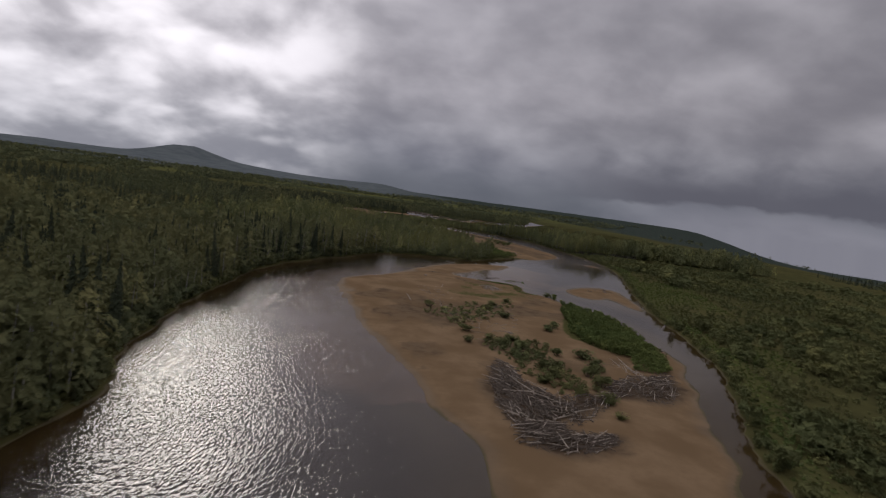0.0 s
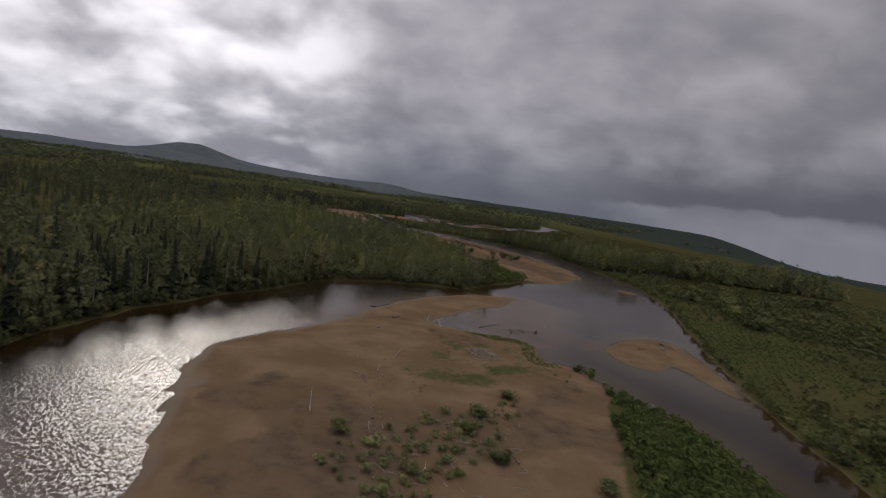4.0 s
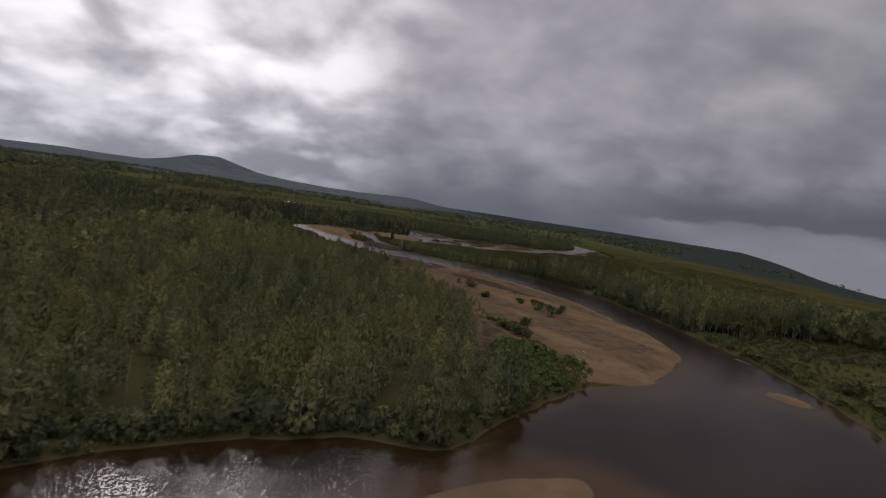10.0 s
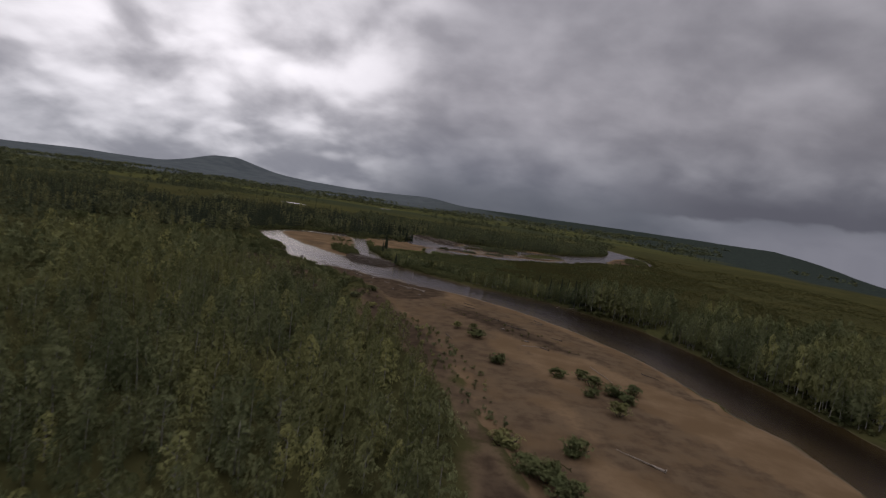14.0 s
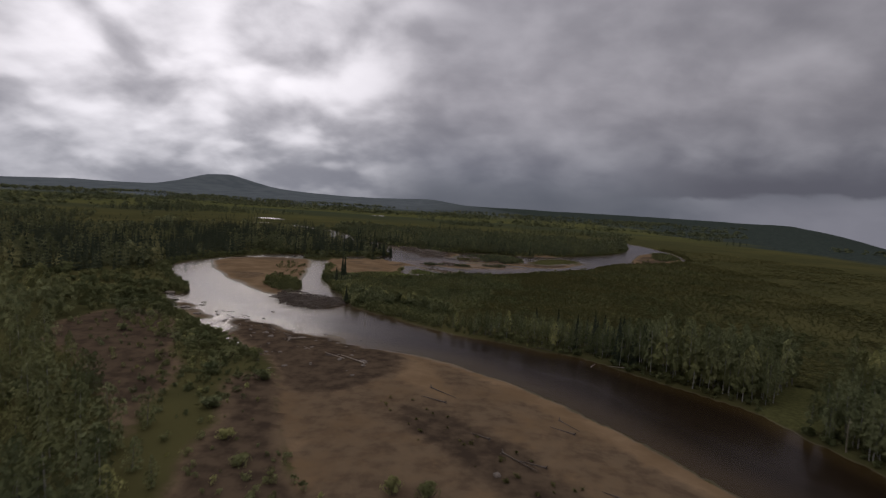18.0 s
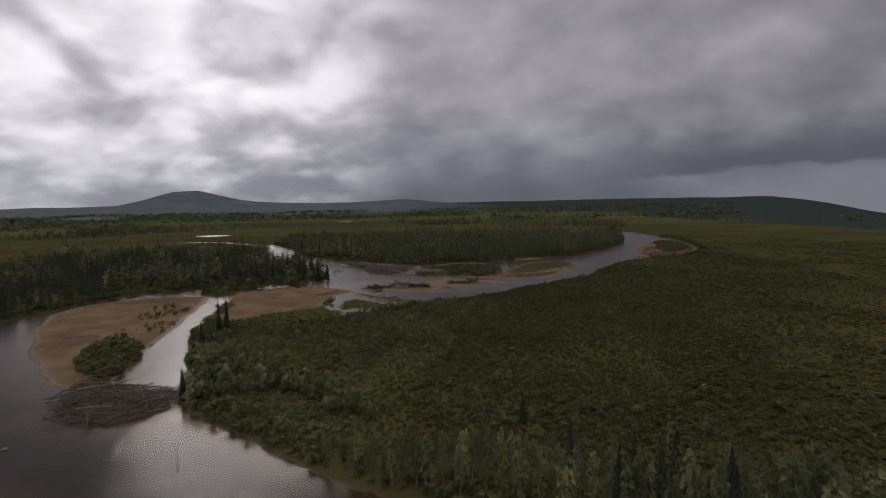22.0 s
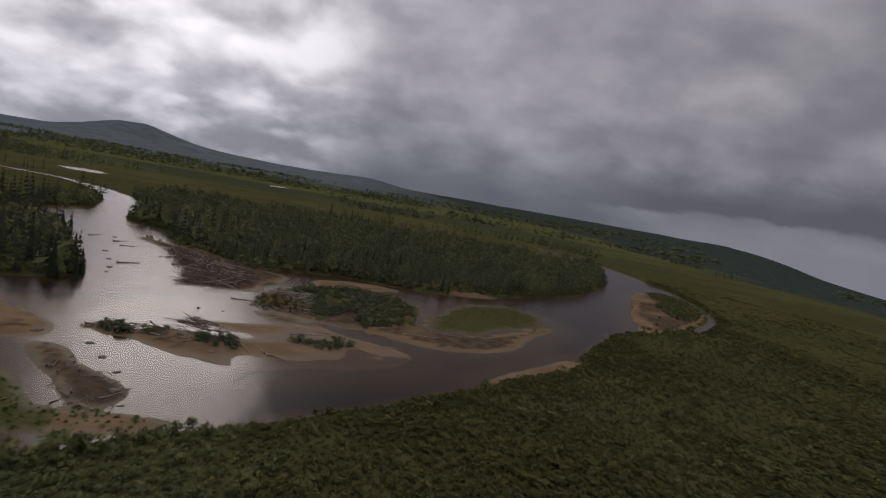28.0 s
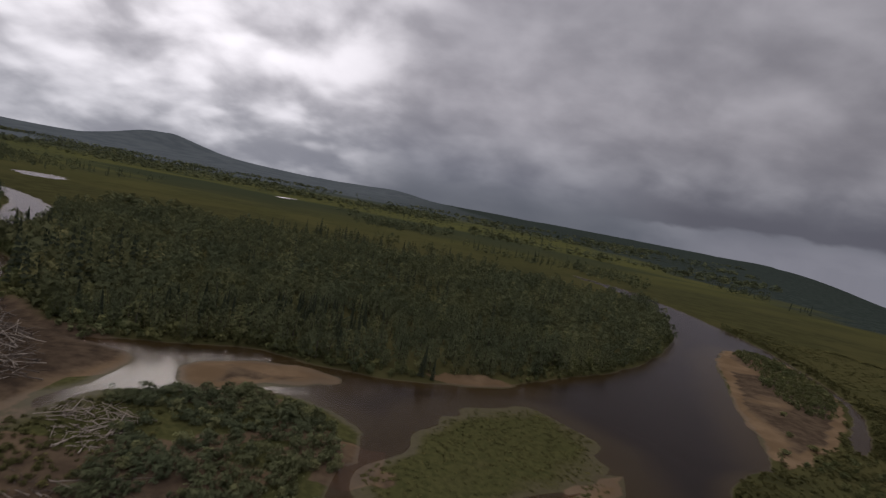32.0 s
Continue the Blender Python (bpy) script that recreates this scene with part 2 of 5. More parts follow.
# the plain ends in the east at the foot of a spruce ridge
axes = add("ShaderNodeSeparateXYZ", {0: place}).outputs
foot = calc(add, "ADD", axes[0], calc(add, "MULTIPLY", axes[1], 0.16))
foot = calc(add, "ADD", foot, calc(add, "MULTIPLY", calc(add, "SUBTRACT", noise_of(add, place, 0.008, 4.0), 0.5), 260.0))
floor_c = blend(add, calc(add, "MULTIPLY", span(add, foot, 640.0, 720.0), span(add, axes[1], 500.0, 900.0)), floor_c, ridge_c)
sand_c = blend(add, span(add, mid, 0.35, 0.68), (0.126, 0.084, 0.046), (0.176, 0.121, 0.070))
sand_c = blend(add, span(add, small, 0.45, 0.75, 0.0, 0.3), sand_c, (0.128, 0.084, 0.047))
clod = span(add, calc(add, "ADD", calc(add, "MULTIPLY", noise_of(add, place, 0.28, 5.0), 0.8), calc(add, "MULTIPLY", small, 0.2)), 0.36, 0.62)
mud_c = blend(add, clod, (0.074, 0.052, 0.033), (0.116, 0.083, 0.051))
mud_c = blend(add, span(add, cover("mud"), 0.62, 0.92), mud_c, blend(add, clod, (0.040, 0.029, 0.020), (0.078, 0.056, 0.036)))
grass_c = blend(add, span(add, small, 0.3, 0.7), (0.044, 0.046, 0.017), (0.072, 0.070, 0.026))
jitter = calc(add, "ADD", calc(add, "MULTIPLY", calc(add, "SUBTRACT", small, 0.5), 0.35), calc(add, "MULTIPLY", calc(add, "SUBTRACT", mid, 0.5), 0.8))
c = blend(add, span(add, calc(add, "ADD", cover("sand"), jitter), 0.40, 0.60), floor_c, sand_c)
c = blend(add, span(add, calc(add, "ADD", cover("mud"), jitter), 0.30, 0.72), c, mud_c)
c = blend(add, span(add, calc(add, "ADD", cover("grass"), jitter), 0.40, 0.62), c, grass_c)
edge = calc(add, "ADD", level, calc(add, "MULTIPLY", calc(add, "SUBTRACT", mid, 0.5), 0.25))
shore = calc(add, "MULTIPLY", span(add, level, -4.0, -2.6), span(add, add("ShaderNodeSeparateXYZ", {0: place}).outputs[0], 290.0, 320.0, 1.0, 0.0))
wet = calc(add, "MULTIPLY", span(add, edge, 0.03, 0.22, 1.0, 0.0), shore)
damp = blend(add, 0.45, c, (0.085, 0.060, 0.034))
c = blend(add, wet, c, damp)
# bed darkens with depth: silt, plus light lost in the water painted in
silt = calc(add, "MULTIPLY", span(add, level, -1.0, -0.12, 1.0, 0.0), shore)
c = blend(add, silt, c, (0.016, 0.011, 0.007))
lumps = calc(add, "ADD", calc(add, "MULTIPLY", small, 0.8), calc(add, "MULTIPLY", grain, 0.2))
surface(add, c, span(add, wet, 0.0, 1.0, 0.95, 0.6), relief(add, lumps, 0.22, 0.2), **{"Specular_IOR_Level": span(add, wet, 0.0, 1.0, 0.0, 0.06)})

# water: clear enough to show shoals, with wind ripples
water_mat, add = material("river_water")
g = add("ShaderNodeNewGeometry")
place = g.outputs["Position"]
north = add("ShaderNodeSeparateXYZ", {0: place}).outputs[1]
# the wind reaches the open southern reach; farther north the river lies sheltered and slides in slow boils
south = span(add, north, 300.0, 460.0, 1.0, 0.0)
wind = calc(add, "MULTIPLY", span(add, north, 340.0, 480.0, 1.0, 0.0), span(add, add("ShaderNodeSeparateXYZ", {0: place}).outputs[0], 5.0, 50.0, 1.0, 0.12))
gust = calc(add, "MULTIPLY", wind, span(add, noise_of(add, place, 0.03, 3.0), 0.30, 0.62, 0.55, 1.1))
slant = add("ShaderNodeVectorMath", {0: place, 1: (1.0, 0.55, 1.0)}, operation="MULTIPLY").outputs[0]
ripple = noise_of(add, slant, 1.9, 1.5, 0.6, 0.25)
bump = add("ShaderNodeBump", {"Height": ripple, "Strength": calc(add, "MULTIPLY", gust, 0.55), "Distance": 0.34}).outputs[0]
swell = noise_of(add, slant, 0.09, 1.5, 0.4, 1.6)
bump = add("ShaderNodeBump", {"Height": swell, "Strength": calc(add, "MULTIPLY", calc(add, "SUBTRACT", 1.0, south), 0.16), "Distance": 0.9, "Normal": bump}).outputs[0]
calm = span(add, south, 0.0, 1.0, 0.21, 0.02)
# gloss colour is dimmed in the north to stand for a clouded sun
tinge = blend(add, south, (0.56, 0.53, 0.54), (0.95, 0.91, 0.88))
shine = add("ShaderNodeBsdfGlossy", {"Color": tinge, "Roughness": calm, "Normal": bump})
clear = add("ShaderNodeBsdfTransparent", {"Color": (0.86, 0.76, 0.60, 1)})
murk = add("ShaderNodeBsdfDiffuse", {"Color": (0.018, 0.012, 0.007, 1)})
body = add("ShaderNodeMixShader", {0: 0.16, 1: clear.outputs[0], 2: murk.outputs[0]})
# reflectance raised on the windy reach to brighten the sun's glitter
fres = add("ShaderNodeFresnel", {"IOR": span(add, wind, 0.1, 0.9, 1.21, 1.48), "Normal": bump})
mix = add("ShaderNodeMixShader", {0: fres.outputs[0], 1: body.outputs[0], 2: shine.outputs[0]})
add("ShaderNodeOutputMaterial", {"Surface": mix.outputs[0]})

# ---- the plan: shores, bars and meadows, as closed outlines in metres ----
WATER = dict(
    main_river=[(-40, -150), (-46, -70), (-49, 20), (-48, 72), (-47, 91), (-53, 106), (-58, 128), (-61, 155), (-60, 190), (-58, 225), (-48, 255), (-38, 278), (-28, 302),
                (-18, 316), (-4, 325), (16, 333), (30, 336), (41, 352), (54, 370), (64, 383), (80, 394), (100, 422), (107, 450), (102, 475), (96, 500),
                (88, 528), (77, 550), (62, 571), (47, 587), (25, 601), (6, 609), (-6, 614), (-20, 619), (-34, 625), (-30, 615), (-20, 602), (-13, 591), (-18, 593), (-26, 601), (-43, 617), (-61, 635), (-77, 652), (-90, 658), (-90, 664), (-74, 666), (-86, 686), (-108, 716), (-122, 740),
                (-122, 765), (-113, 797), (-92, 826), (-60, 836), (-36, 848)],
    main_east=[(-36, 848), (-40, 826), (-56, 822), (-76, 815), (-66, 806), (-56, 806), (-50, 780), (-44, 752), (-36, 725), (-27, 704), (-18, 688),
               (-14, 674), (-8, 665), (2, 655), (12, 648), (22, 640), (34, 633), (46, 628), (60, 621), (75, 613), (89, 597), (103, 583), (108, 567), (115, 548), (121, 520),
               (127, 490), (134, 450), (135, 402), (128, 355), (116, 310), (104, 264), (96, 227), (91, 190), (84, 155), (72, 122), (60, 92), (52, 60), (50, 20), (52, -70), (58, -150)],
    north_river=[(2, 747), (16, 762), (32, 777), (58, 795), (75, 810), (96, 832), (115, 853), (135, 888), (152, 915), (163, 923), (171, 948), (180, 977),
                 (195, 1022), (212, 1054), (222, 1064), (241, 1062), (238, 1037), (226, 993), (197, 949), (200, 946), (229, 989), (242, 1040), (248, 1090),
                 (248, 1125), (243, 1190), (228, 1260), (196, 1300), (192, 1285), (212, 1240), (216, 1185), (213, 1140), (193, 1067), (168, 1018), (144, 984),
                 (112, 952), (82, 933), (59, 932), (38, 934), (18, 925), (1, 919), (-20, 930)],
    north_west=[(-20, 930), (-30, 940), (-58, 976), (-80, 990), (-100, 1040), (-138, 1105), (-197, 1152), (-250, 1172), (-330, 1168), (-330, 1155),
                (-250, 1155), (-198, 1138), (-148, 1084), (-118, 1030), (-112, 1008), (-123, 984), (-150, 988), (-122, 972), (-73, 926), (-40, 886), (-26, 864),
                (-40, 850), (-38, 838), (-21, 827), (-6, 817), (-10, 803), (-6, 792), (-6, 774), (2, 767), (5, 760), (-2, 750)],
    slough=[(-90, 664), (-86, 655), (-100, 660), (-112, 668), (-110, 674)],
    pond=[(-312, 1292), (-285, 1306), (-262, 1290), (-258, 1262), (-280, 1258)],
    far_pond=[(-325, 1842), (-300, 1850), (-290, 1820), (-312, 1815)],
    far_pool=[(-225, 1720), (-200, 1722), (-172, 1690), (-195, 1685)],
    side_pond=[(172, 468), (190, 482), (222, 510), (214, 498), (194, 472)],
)
# main_river and main_east are the two shores of one body of water
WATER["main_river"] += WATER.pop("main_east")
WATER["north_river"] += WATER.pop("north_west")

BARS = dict(
    long_island=[(14, 52), (11, 84), (3, 99), (-1, 120), (-10, 138), (-17, 162), (-24, 188), (-27, 210), (-23, 230), (-16, 243), (-9, 256), (0, 277), (15, 303),
                 (30, 322), (50, 330), (47, 317), (38, 302), (31, 291), (18, 270), (28, 264), (45, 260), (47, 244), (55, 238), (60, 226), (68, 206), (75, 181),
                 (73, 156), (68, 140), (63, 124), (58, 106), (54, 92), (47, 82), (42, 55)],
    middle_bar=[(70, 261), (77, 274), (85, 284), (92, 287), (98, 281), (99, 268), (98, 256), (96, 244), (93, 232), (91, 240), (89, 253), (86, 257), (81, 251), (74, 247), (70, 253)],
    point_beach=[(60, 385), (80, 393), (101, 422), (107, 452), (102, 475), (96, 500), (88, 530), (77, 551), (62, 572), (47, 588), (25, 602), (6, 610), (-6, 615), (-20, 620),
                 (-36, 627), (-29, 613), (-18, 599), (-11, 588), (-4, 578), (4, 555), (14, 530), (22, 510), (33, 480), (40, 450), (46, 425), (56, 404)],
    round_bar=[(-85, 720), (-100, 742), (-113, 766), (-112, 788), (-98, 802), (-81, 807), (-67, 804), (-58, 772), (-49, 738), (-41, 708), (-37, 690), (-39, 677), (-60, 692), (-74, 706)],
    braid_sand=[(-56, 806), (-50, 815), (-40, 824), (-21, 826), (-5, 817), (-8, 804), (-7, 793), (-8, 774), (-12, 768), (-24, 758), (-34, 748), (-42, 762), (-48, 784)],
    cross_bar=[(19, 822), (26, 815), (31, 812), (40, 813), (50, 817), (62, 822), (72, 829), (72, 838), (64, 843), (55, 846), (46, 848), (36, 846), (28, 842), (20, 838), (14, 834), (12, 826)],
    middle_lobe=[(25, 860), (33, 860), (41, 855), (49, 850), (56, 845), (48, 845), (38, 848), (29, 853)],
    west_lobe=[(5, 822), (11, 826), (18, 832), (24, 824), (27, 812), (20, 816), (12, 820)],
    log_bar=[(2, 823), (10, 828), (20, 833), (34, 836), (46, 841), (58, 843), (60, 838), (48, 832), (36, 826), (24, 823), (12, 822)],
    shrub_isle=[(23, 866), (22, 880), (27, 894), (37, 902), (50, 909), (64, 905), (72, 898), (76, 885), (74, 873), (64, 863), (56, 855), (46, 857), (34, 859), (27, 861)],
    green_bar=[(76, 884), (80, 900), (88, 918), (98, 926), (108, 930), (116, 922), (123, 911), (112, 896), (102, 886), (92, 875), (82, 870), (76, 874)],
    jam_shore=[(-50, 946), (-31, 930), (-18, 908), (-6, 888), (-2, 875), (11, 879), (19, 880), (20, 894), (23, 913), (10, 918), (-8, 924), (-28, 936)],
    crescent=[(58, 856), (67, 869), (76, 875), (84, 872), (93, 872), (102, 884), (112, 893), (122, 903), (120, 896), (112, 881), (104, 868), (96, 858), (86, 852), (76, 850), (66, 852)],
    low_sand=[(31, 917), (42, 927), (54, 928), (64, 924), (58, 918), (48, 911), (44, 905), (36, 905)],
    jam_sand=[(10, 882), (19, 892), (18, 903), (10, 900)],
    bank_spit=[(117, 398), (121, 405), (127, 399), (124, 393)],
    bank_strip=[(90.6, 830.9), (101.9, 843.7), (116.9, 859.8), (120.5, 855.0), (105.5, 838.9), (94.2, 826.1)],
    low_sliver=[(84, 938), (92, 944), (106, 946), (100, 940)],
    east_beach=[(163, 921), (171, 948), (180, 977), (195, 1022), (212, 1054), (222, 1064), (240, 1062), (237, 1035), (225, 993), (196, 950), (178, 930)],
    slough_islet=[(-70, 650), (-63, 646), (-52, 634), (-50, 629), (-57, 635), (-65, 643)],
    jam_core=[(-30, 664), (-34, 676), (-22, 675), (-14, 668), (-18, 660)],
    braid_green=[(-1, 774), (-2, 785), (1, 793), (11, 790), (18, 783), (30, 786), (38, 783), (30, 778), (20, 775), (12, 771), (4, 770)],
    creek_islet=[(5, 763), (8, 767), (13, 767), (12, 763), (8, 760)],
    west_meadow=[(-14, 767), (-8, 770), (1, 767), (5, 759), (0, 751), (-8, 752)],
    shoal=[(2, 806), (12, 802), (22, 797), (28, 789), (24, 783), (12, 792)],
)
SHOALS = dict(
    tip_shoal=[(18, 300), (30, 318), (44, 329), (56, 327), (62, 318), (60, 300), (54, 288), (56, 276), (44, 268), (34, 276), (36, 294)],
    west_shoal=[(-14, 116), (-24, 150), (-32, 185), (-34, 205), (-30, 226), (-20, 246), (-10, 266), (0, 286), (8, 290), (-6, 250), (-14, 200), (-6, 150), (0, 118)],
    braid_shoal=[(-6, 822), (6, 834), (24, 842), (36, 840), (30, 852), (22, 858), (10, 850), (-4, 838), (-14, 828)],
)
MEADOWS = dict(
    island_green=[(46, 166), (51, 195), (56, 214), (55, 242), (66, 224), (76, 198), (70, 172), (67, 150), (58, 148), (52, 153)],
    island_moss=[(18, 252), (29, 262), (46, 259), (46, 243), (52, 234), (50, 222), (34, 212), (14, 200), (10, 226)],
    bank_meadow=[(104, 574), (112, 590), (124, 600), (130, 592), (116, 572)],
    bank_lawn=[(131, 474), (134, 486), (150, 492), (146, 476)],
    braid_meadow=[(-1, 773), (-3, 786), (1, 794), (11, 791), (20, 785), (20, 775), (12, 770), (4, 769)],
    creek_green=[(4, 762), (8, 768), (14, 768), (13, 762), (8, 759)],
    west_green=[(-22, 758), (-16, 768), (-8, 771), (2, 768), (6, 759), (0, 750), (-10, 748)],
    green_top=[(80, 886), (84, 902), (92, 916), (104, 925), (114, 918), (118, 910), (106, 896), (96, 884), (86, 876)],
)
FLATS = dict(
    brown_flat=[(-76, 598), (-82, 624), (-64, 632), (-50, 612), (-30, 580), (-13, 535), (-34, 556), (-52, 572)],
    brown_strip=[(2, 508), (14, 506), (24, 510), (14, 540), (4, 560), (-6, 578), (-14, 570), (-4, 545)],
    beach_band=[(22, 568), (37, 562), (54, 542), (72, 517), (60, 515), (42, 537), (30, 548)],
    thicket_edge=[(35, 412), (34, 386), (41, 384), (45, 404), (47, 423), (44, 440), (38, 458), (33, 480), (24, 508), (14, 506), (24, 482), (31, 460), (36, 440)],
    pile_mud=[(17, 130), (15, 112), (15, 100), (18, 87), (26, 84), (36, 90), (36, 96), (30, 97), (36, 104), (44, 114), (54, 115), (62, 126), (64, 138), (54, 133), (44, 124), (34, 114), (28, 113), (24, 120), (22, 130)],
    jam_mud=[(-54, 950), (-34, 930), (-20, 908), (-8, 888), (-4, 873), (10, 876), (18, 884), (16, 896), (22, 914), (8, 922), (-8, 926), (-28, 940)],
    spit_mud=[(-40, 630), (-20, 622), (-6, 617), (6, 611), (22, 602), (21, 580), (14, 568), (3, 566), (-8, 580), (-20, 600), (-32, 614)],
    islet_mud=[(-72, 653), (-62, 648), (-50, 635), (-48, 627), (-58, 634), (-67, 643)],
    core_mud=[(-33, 661), (-38, 679), (-22, 679), (-11, 669), (-17, 657)],
    shoal_mud=[(2, 806), (12, 802), (22, 797), (28, 789), (24, 783), (12, 792)],
)


def rounded(pts, steps=4):
    """A closed curve through the points (Catmull-Rom)."""
    p = np.array(pts, float)
    a, b, c, d = np.roll(p, 1, 0), p, np.roll(p, -1, 0), np.roll(p, -2, 0)
    out = []
    for s in np.arange(steps) / steps:
        out.append(0.5 * (2 * b + (c - a) * s + (2 * a - 5 * b + 4 * c - d) * s * s + (3 * b - a - 3 * c + d) * s ** 3))
    return np.stack(out, 1).reshape(-1, 2)


def depth_in(outline, x, y, reach=40.0):
    """Metres inside the outline (negative outside), for flat arrays x, y; -reach where far off."""
    p = rounded(outline)
    out = np.full(x.shape, -reach)
    near = np.nonzero((x > p[:, 0].min() - reach) & (x < p[:, 0].max() + reach) & (y > p[:, 1].min() - reach) & (y < p[:, 1].max() + reach))[0]
    px, py = x[near], y[near]
    best = np.full(px.shape, 1e9)
    odd = np.zeros(px.shape, bool)
    for (ax, ay), (bx, by) in zip(p, np.roll(p, -1, 0)):
        dx, dy = bx - ax, by - ay
        k = np.clip(((px - ax) * dx + (py - ay) * dy) / (dx * dx + dy * dy + 1e-9), 0, 1)
        best = np.minimum(best, (px - ax - k * dx) ** 2 + (py - ay - k * dy) ** 2)
        if ay != by:
            odd ^= ((ay > py) != (by > py)) & (px < (bx - ax) * (py - ay) / (by - ay) + ax)
    out[near] = np.where(odd, 1, -1) * np.sqrt(best)
    return np.clip(out, -reach, 60)


def lattice(x, y, size, seed):
    """Smooth value noise, -1 to 1."""
    rng = np.random.RandomState(seed)
    table = rng.rand(64, 64) * 2 - 1
    u, v = x / size, y / size
    i, j = np.floor(u).astype(int), np.floor(v).astype(int)
    f, h = u - i, v - j
    f, h = f * f * (3 - 2 * f), h * h * (3 - 2 * h)
    at = lambda a, b: table[a % 64, b % 64]
    return (at(i, j) * (1 - f) + at(i + 1, j) * f) * (1 - h) + (at(i, j + 1) * (1 - f) + at(i + 1, j + 1) * f) * h


def rough(x, y, size, seed, octaves=3):
    return sum(lattice(x, y, size / 2 ** k, seed + k) / 2 ** k for k in range(octaves))


def union(shapes, x, y):
    out = np.full(x.shape, -40.0)
    for outline in shapes.values():
        out = np.maximum(out, depth_in(outline, x, y))
    return out


def hills(x, y):
    """The far relief: a wooded ridge ahead, a rounded peak and long low hills beyond the plain."""
    bump = lambda cx, cy, sx, sy, h: h * np.exp(-((x - cx) / sx) ** 2 - ((y - cy) / sy) ** 2)
    z = bump(-1690, 4050, 190, 450, 74) + bump(-1560, 4150, 600, 600, 54) + bump(-2420, 3900, 500, 600, 24) + bump(-3000, 3300, 600, 700, 12)
    z = z + bump(-560, 4500, 500, 350, 24) + bump(-350, 4550, 170, 250, 12)
    z = z + bump(700, 4300, 900, 500, 12) + bump(1400, 3700, 420, 500, 14) + bump(1800, 3300, 380, 500, 6)
    far = np.clip((np.hypot(x, y - 400) - 1200) / 2000, 0, 1)
    z = z + np.maximum(rough(x, y, 420, 11, 4) + 0.3, 0) * 6 * far
    # the plain falls away to the east
    fall = np.clip((x - 0.52 * (y - 700) - 100) / 900, 0, 1) * np.clip((x - 260) / 500, 0, 1)
    return z - 0.034 * np.hypot(x - 50, y - 400) * fall * fall * (3 - 2 * fall)


def relief_at(x, y):
    """Height of the ground and the cover shares, for flat arrays of places."""
    wob = rough(x, y, 14, 21, 3) * 1.1
    w = union(WATER, x, y) + wob
    s = union(BARS, x, y) + wob * 1.2 + rough(x, y, 36, 25, 2) * 1.6 + rough(x, y, 10, 27, 2) * np.where((y > 585) & (x < 12) & (y < 665), 3.6, 0.6)
    land = 1.15 + rough(x, y, 30, 31, 4) * 0.28
    bank = np.where(w > 0, -np.minimum(1.7, 0.05 + 0.16 * w), np.minimum(land, 0.06 - 0.45 * w))
    bars = np.where(s > 0, np.minimum(0.75, 0.05 + 0.055 * s) + rough(x, y, 22, 41, 4) * 0.16 * np.clip(s / 5, 0, 1), 0.02 + 0.062 * s)
    z = np.where(s > -20, np.maximum(bank, bars), bank)
    drowned = union(SHOALS, x, y) + wob * 2.5
    z = np.maximum(z, np.where(drowned > -22, np.minimum(0.05 * drowned - 0.10, -0.09) + rough(x, y, 11, 97, 3) * 0.06, -9))
    lobes = np.clip(depth_in(BARS['cross_bar'], x, y, 10) + 6, 0, 6) / 6
    z = np.where(lobes > 0, np.minimum(z, 0.20 + rough(x * 0.8, y, 17, 93, 4) * 0.26), z)
    sunk = np.clip(depth_in(BARS['green_bar'], x, y) + 4, 0, 6) / 6
    z = np.where(sunk > 0, np.minimum(z, np.minimum(0.02 + 0.035 * (depth_in(BARS['green_bar'], x, y) + rough(x, y, 13, 91, 4) * 5), 0.28 + 0.1 * rough(x, y, 9, 92, 2))), z)
    # on the plain itself a beach stays low
    beach = (s > 0.5) & (w < 0)
    z = np.where(beach, np.minimum(z, 0.25 + 0.055 * s + rough(x, y, 20, 51, 4) * 0.12), z)
    sand = np.maximum(np.clip(0.5 + s * 0.25, 0, 1), (drowned > -14) * 0.9)
    grass = np.clip(0.5 + (union(MEADOWS, x, y) + wob * 3.0) * 0.12, 0, 1)
    mud = np.clip(0.5 + (union(FLATS, x, y) + wob * 2.5) * 0.13, 0, 1)
    # the right bank: a grassy edge along the water and long openings between the willows
    stretch = rough(x * 0.75 - y * 0.30, (x * 0.30 + y * 0.75) * 0.38, 15, 103, 3)
    opening = np.maximum(np.clip(0.5 + (stretch - 0.34) * 1.6, 0, 0.85), np.clip(0.80 - np.abs(w + 4.5) * 0.08, 0, 0.75)) * (w < -1.2)
    grass = np.where((x > 45) & (y < 470) & (w < -1.0) & (w > -39) & (x > 0.28 * y + 20), np.maximum(grass, opening), grass)
    moss = depth_in(MEADOWS['island_moss'], x, y) > -4
    grass = np.where(moss, grass * np.clip(0.40 + 0.22 * rough(x, y, 9, 99, 3), 0.1, 0.50), grass)
    # the isle and the half-drowned bar are grown over to their edges
    green = np.maximum(depth_in(BARS['green_bar'], x, y), depth_in(BARS['shrub_isle'], x, y)) + wob
    green = (green + rough(x, y, 20, 95, 3) * 5 > np.where(x > 77, -10, -5)) & (depth_in(BARS['crescent'], x, y) + wob < 0) & (depth_in(BARS['low_sand'], x, y) < 0)
    bare = green & (depth_in(BARS['shrub_isle'], x, y) > -4) & (rough(x, y, 15, 101, 3) < -0.12)
    sand, grass = np.where(green & ~bare, 0.0, sand), np.where(green, np.where(bare, 0.0, 0.9), grass)
    mud = np.where(bare, np.maximum(mud, 0.62), mud)
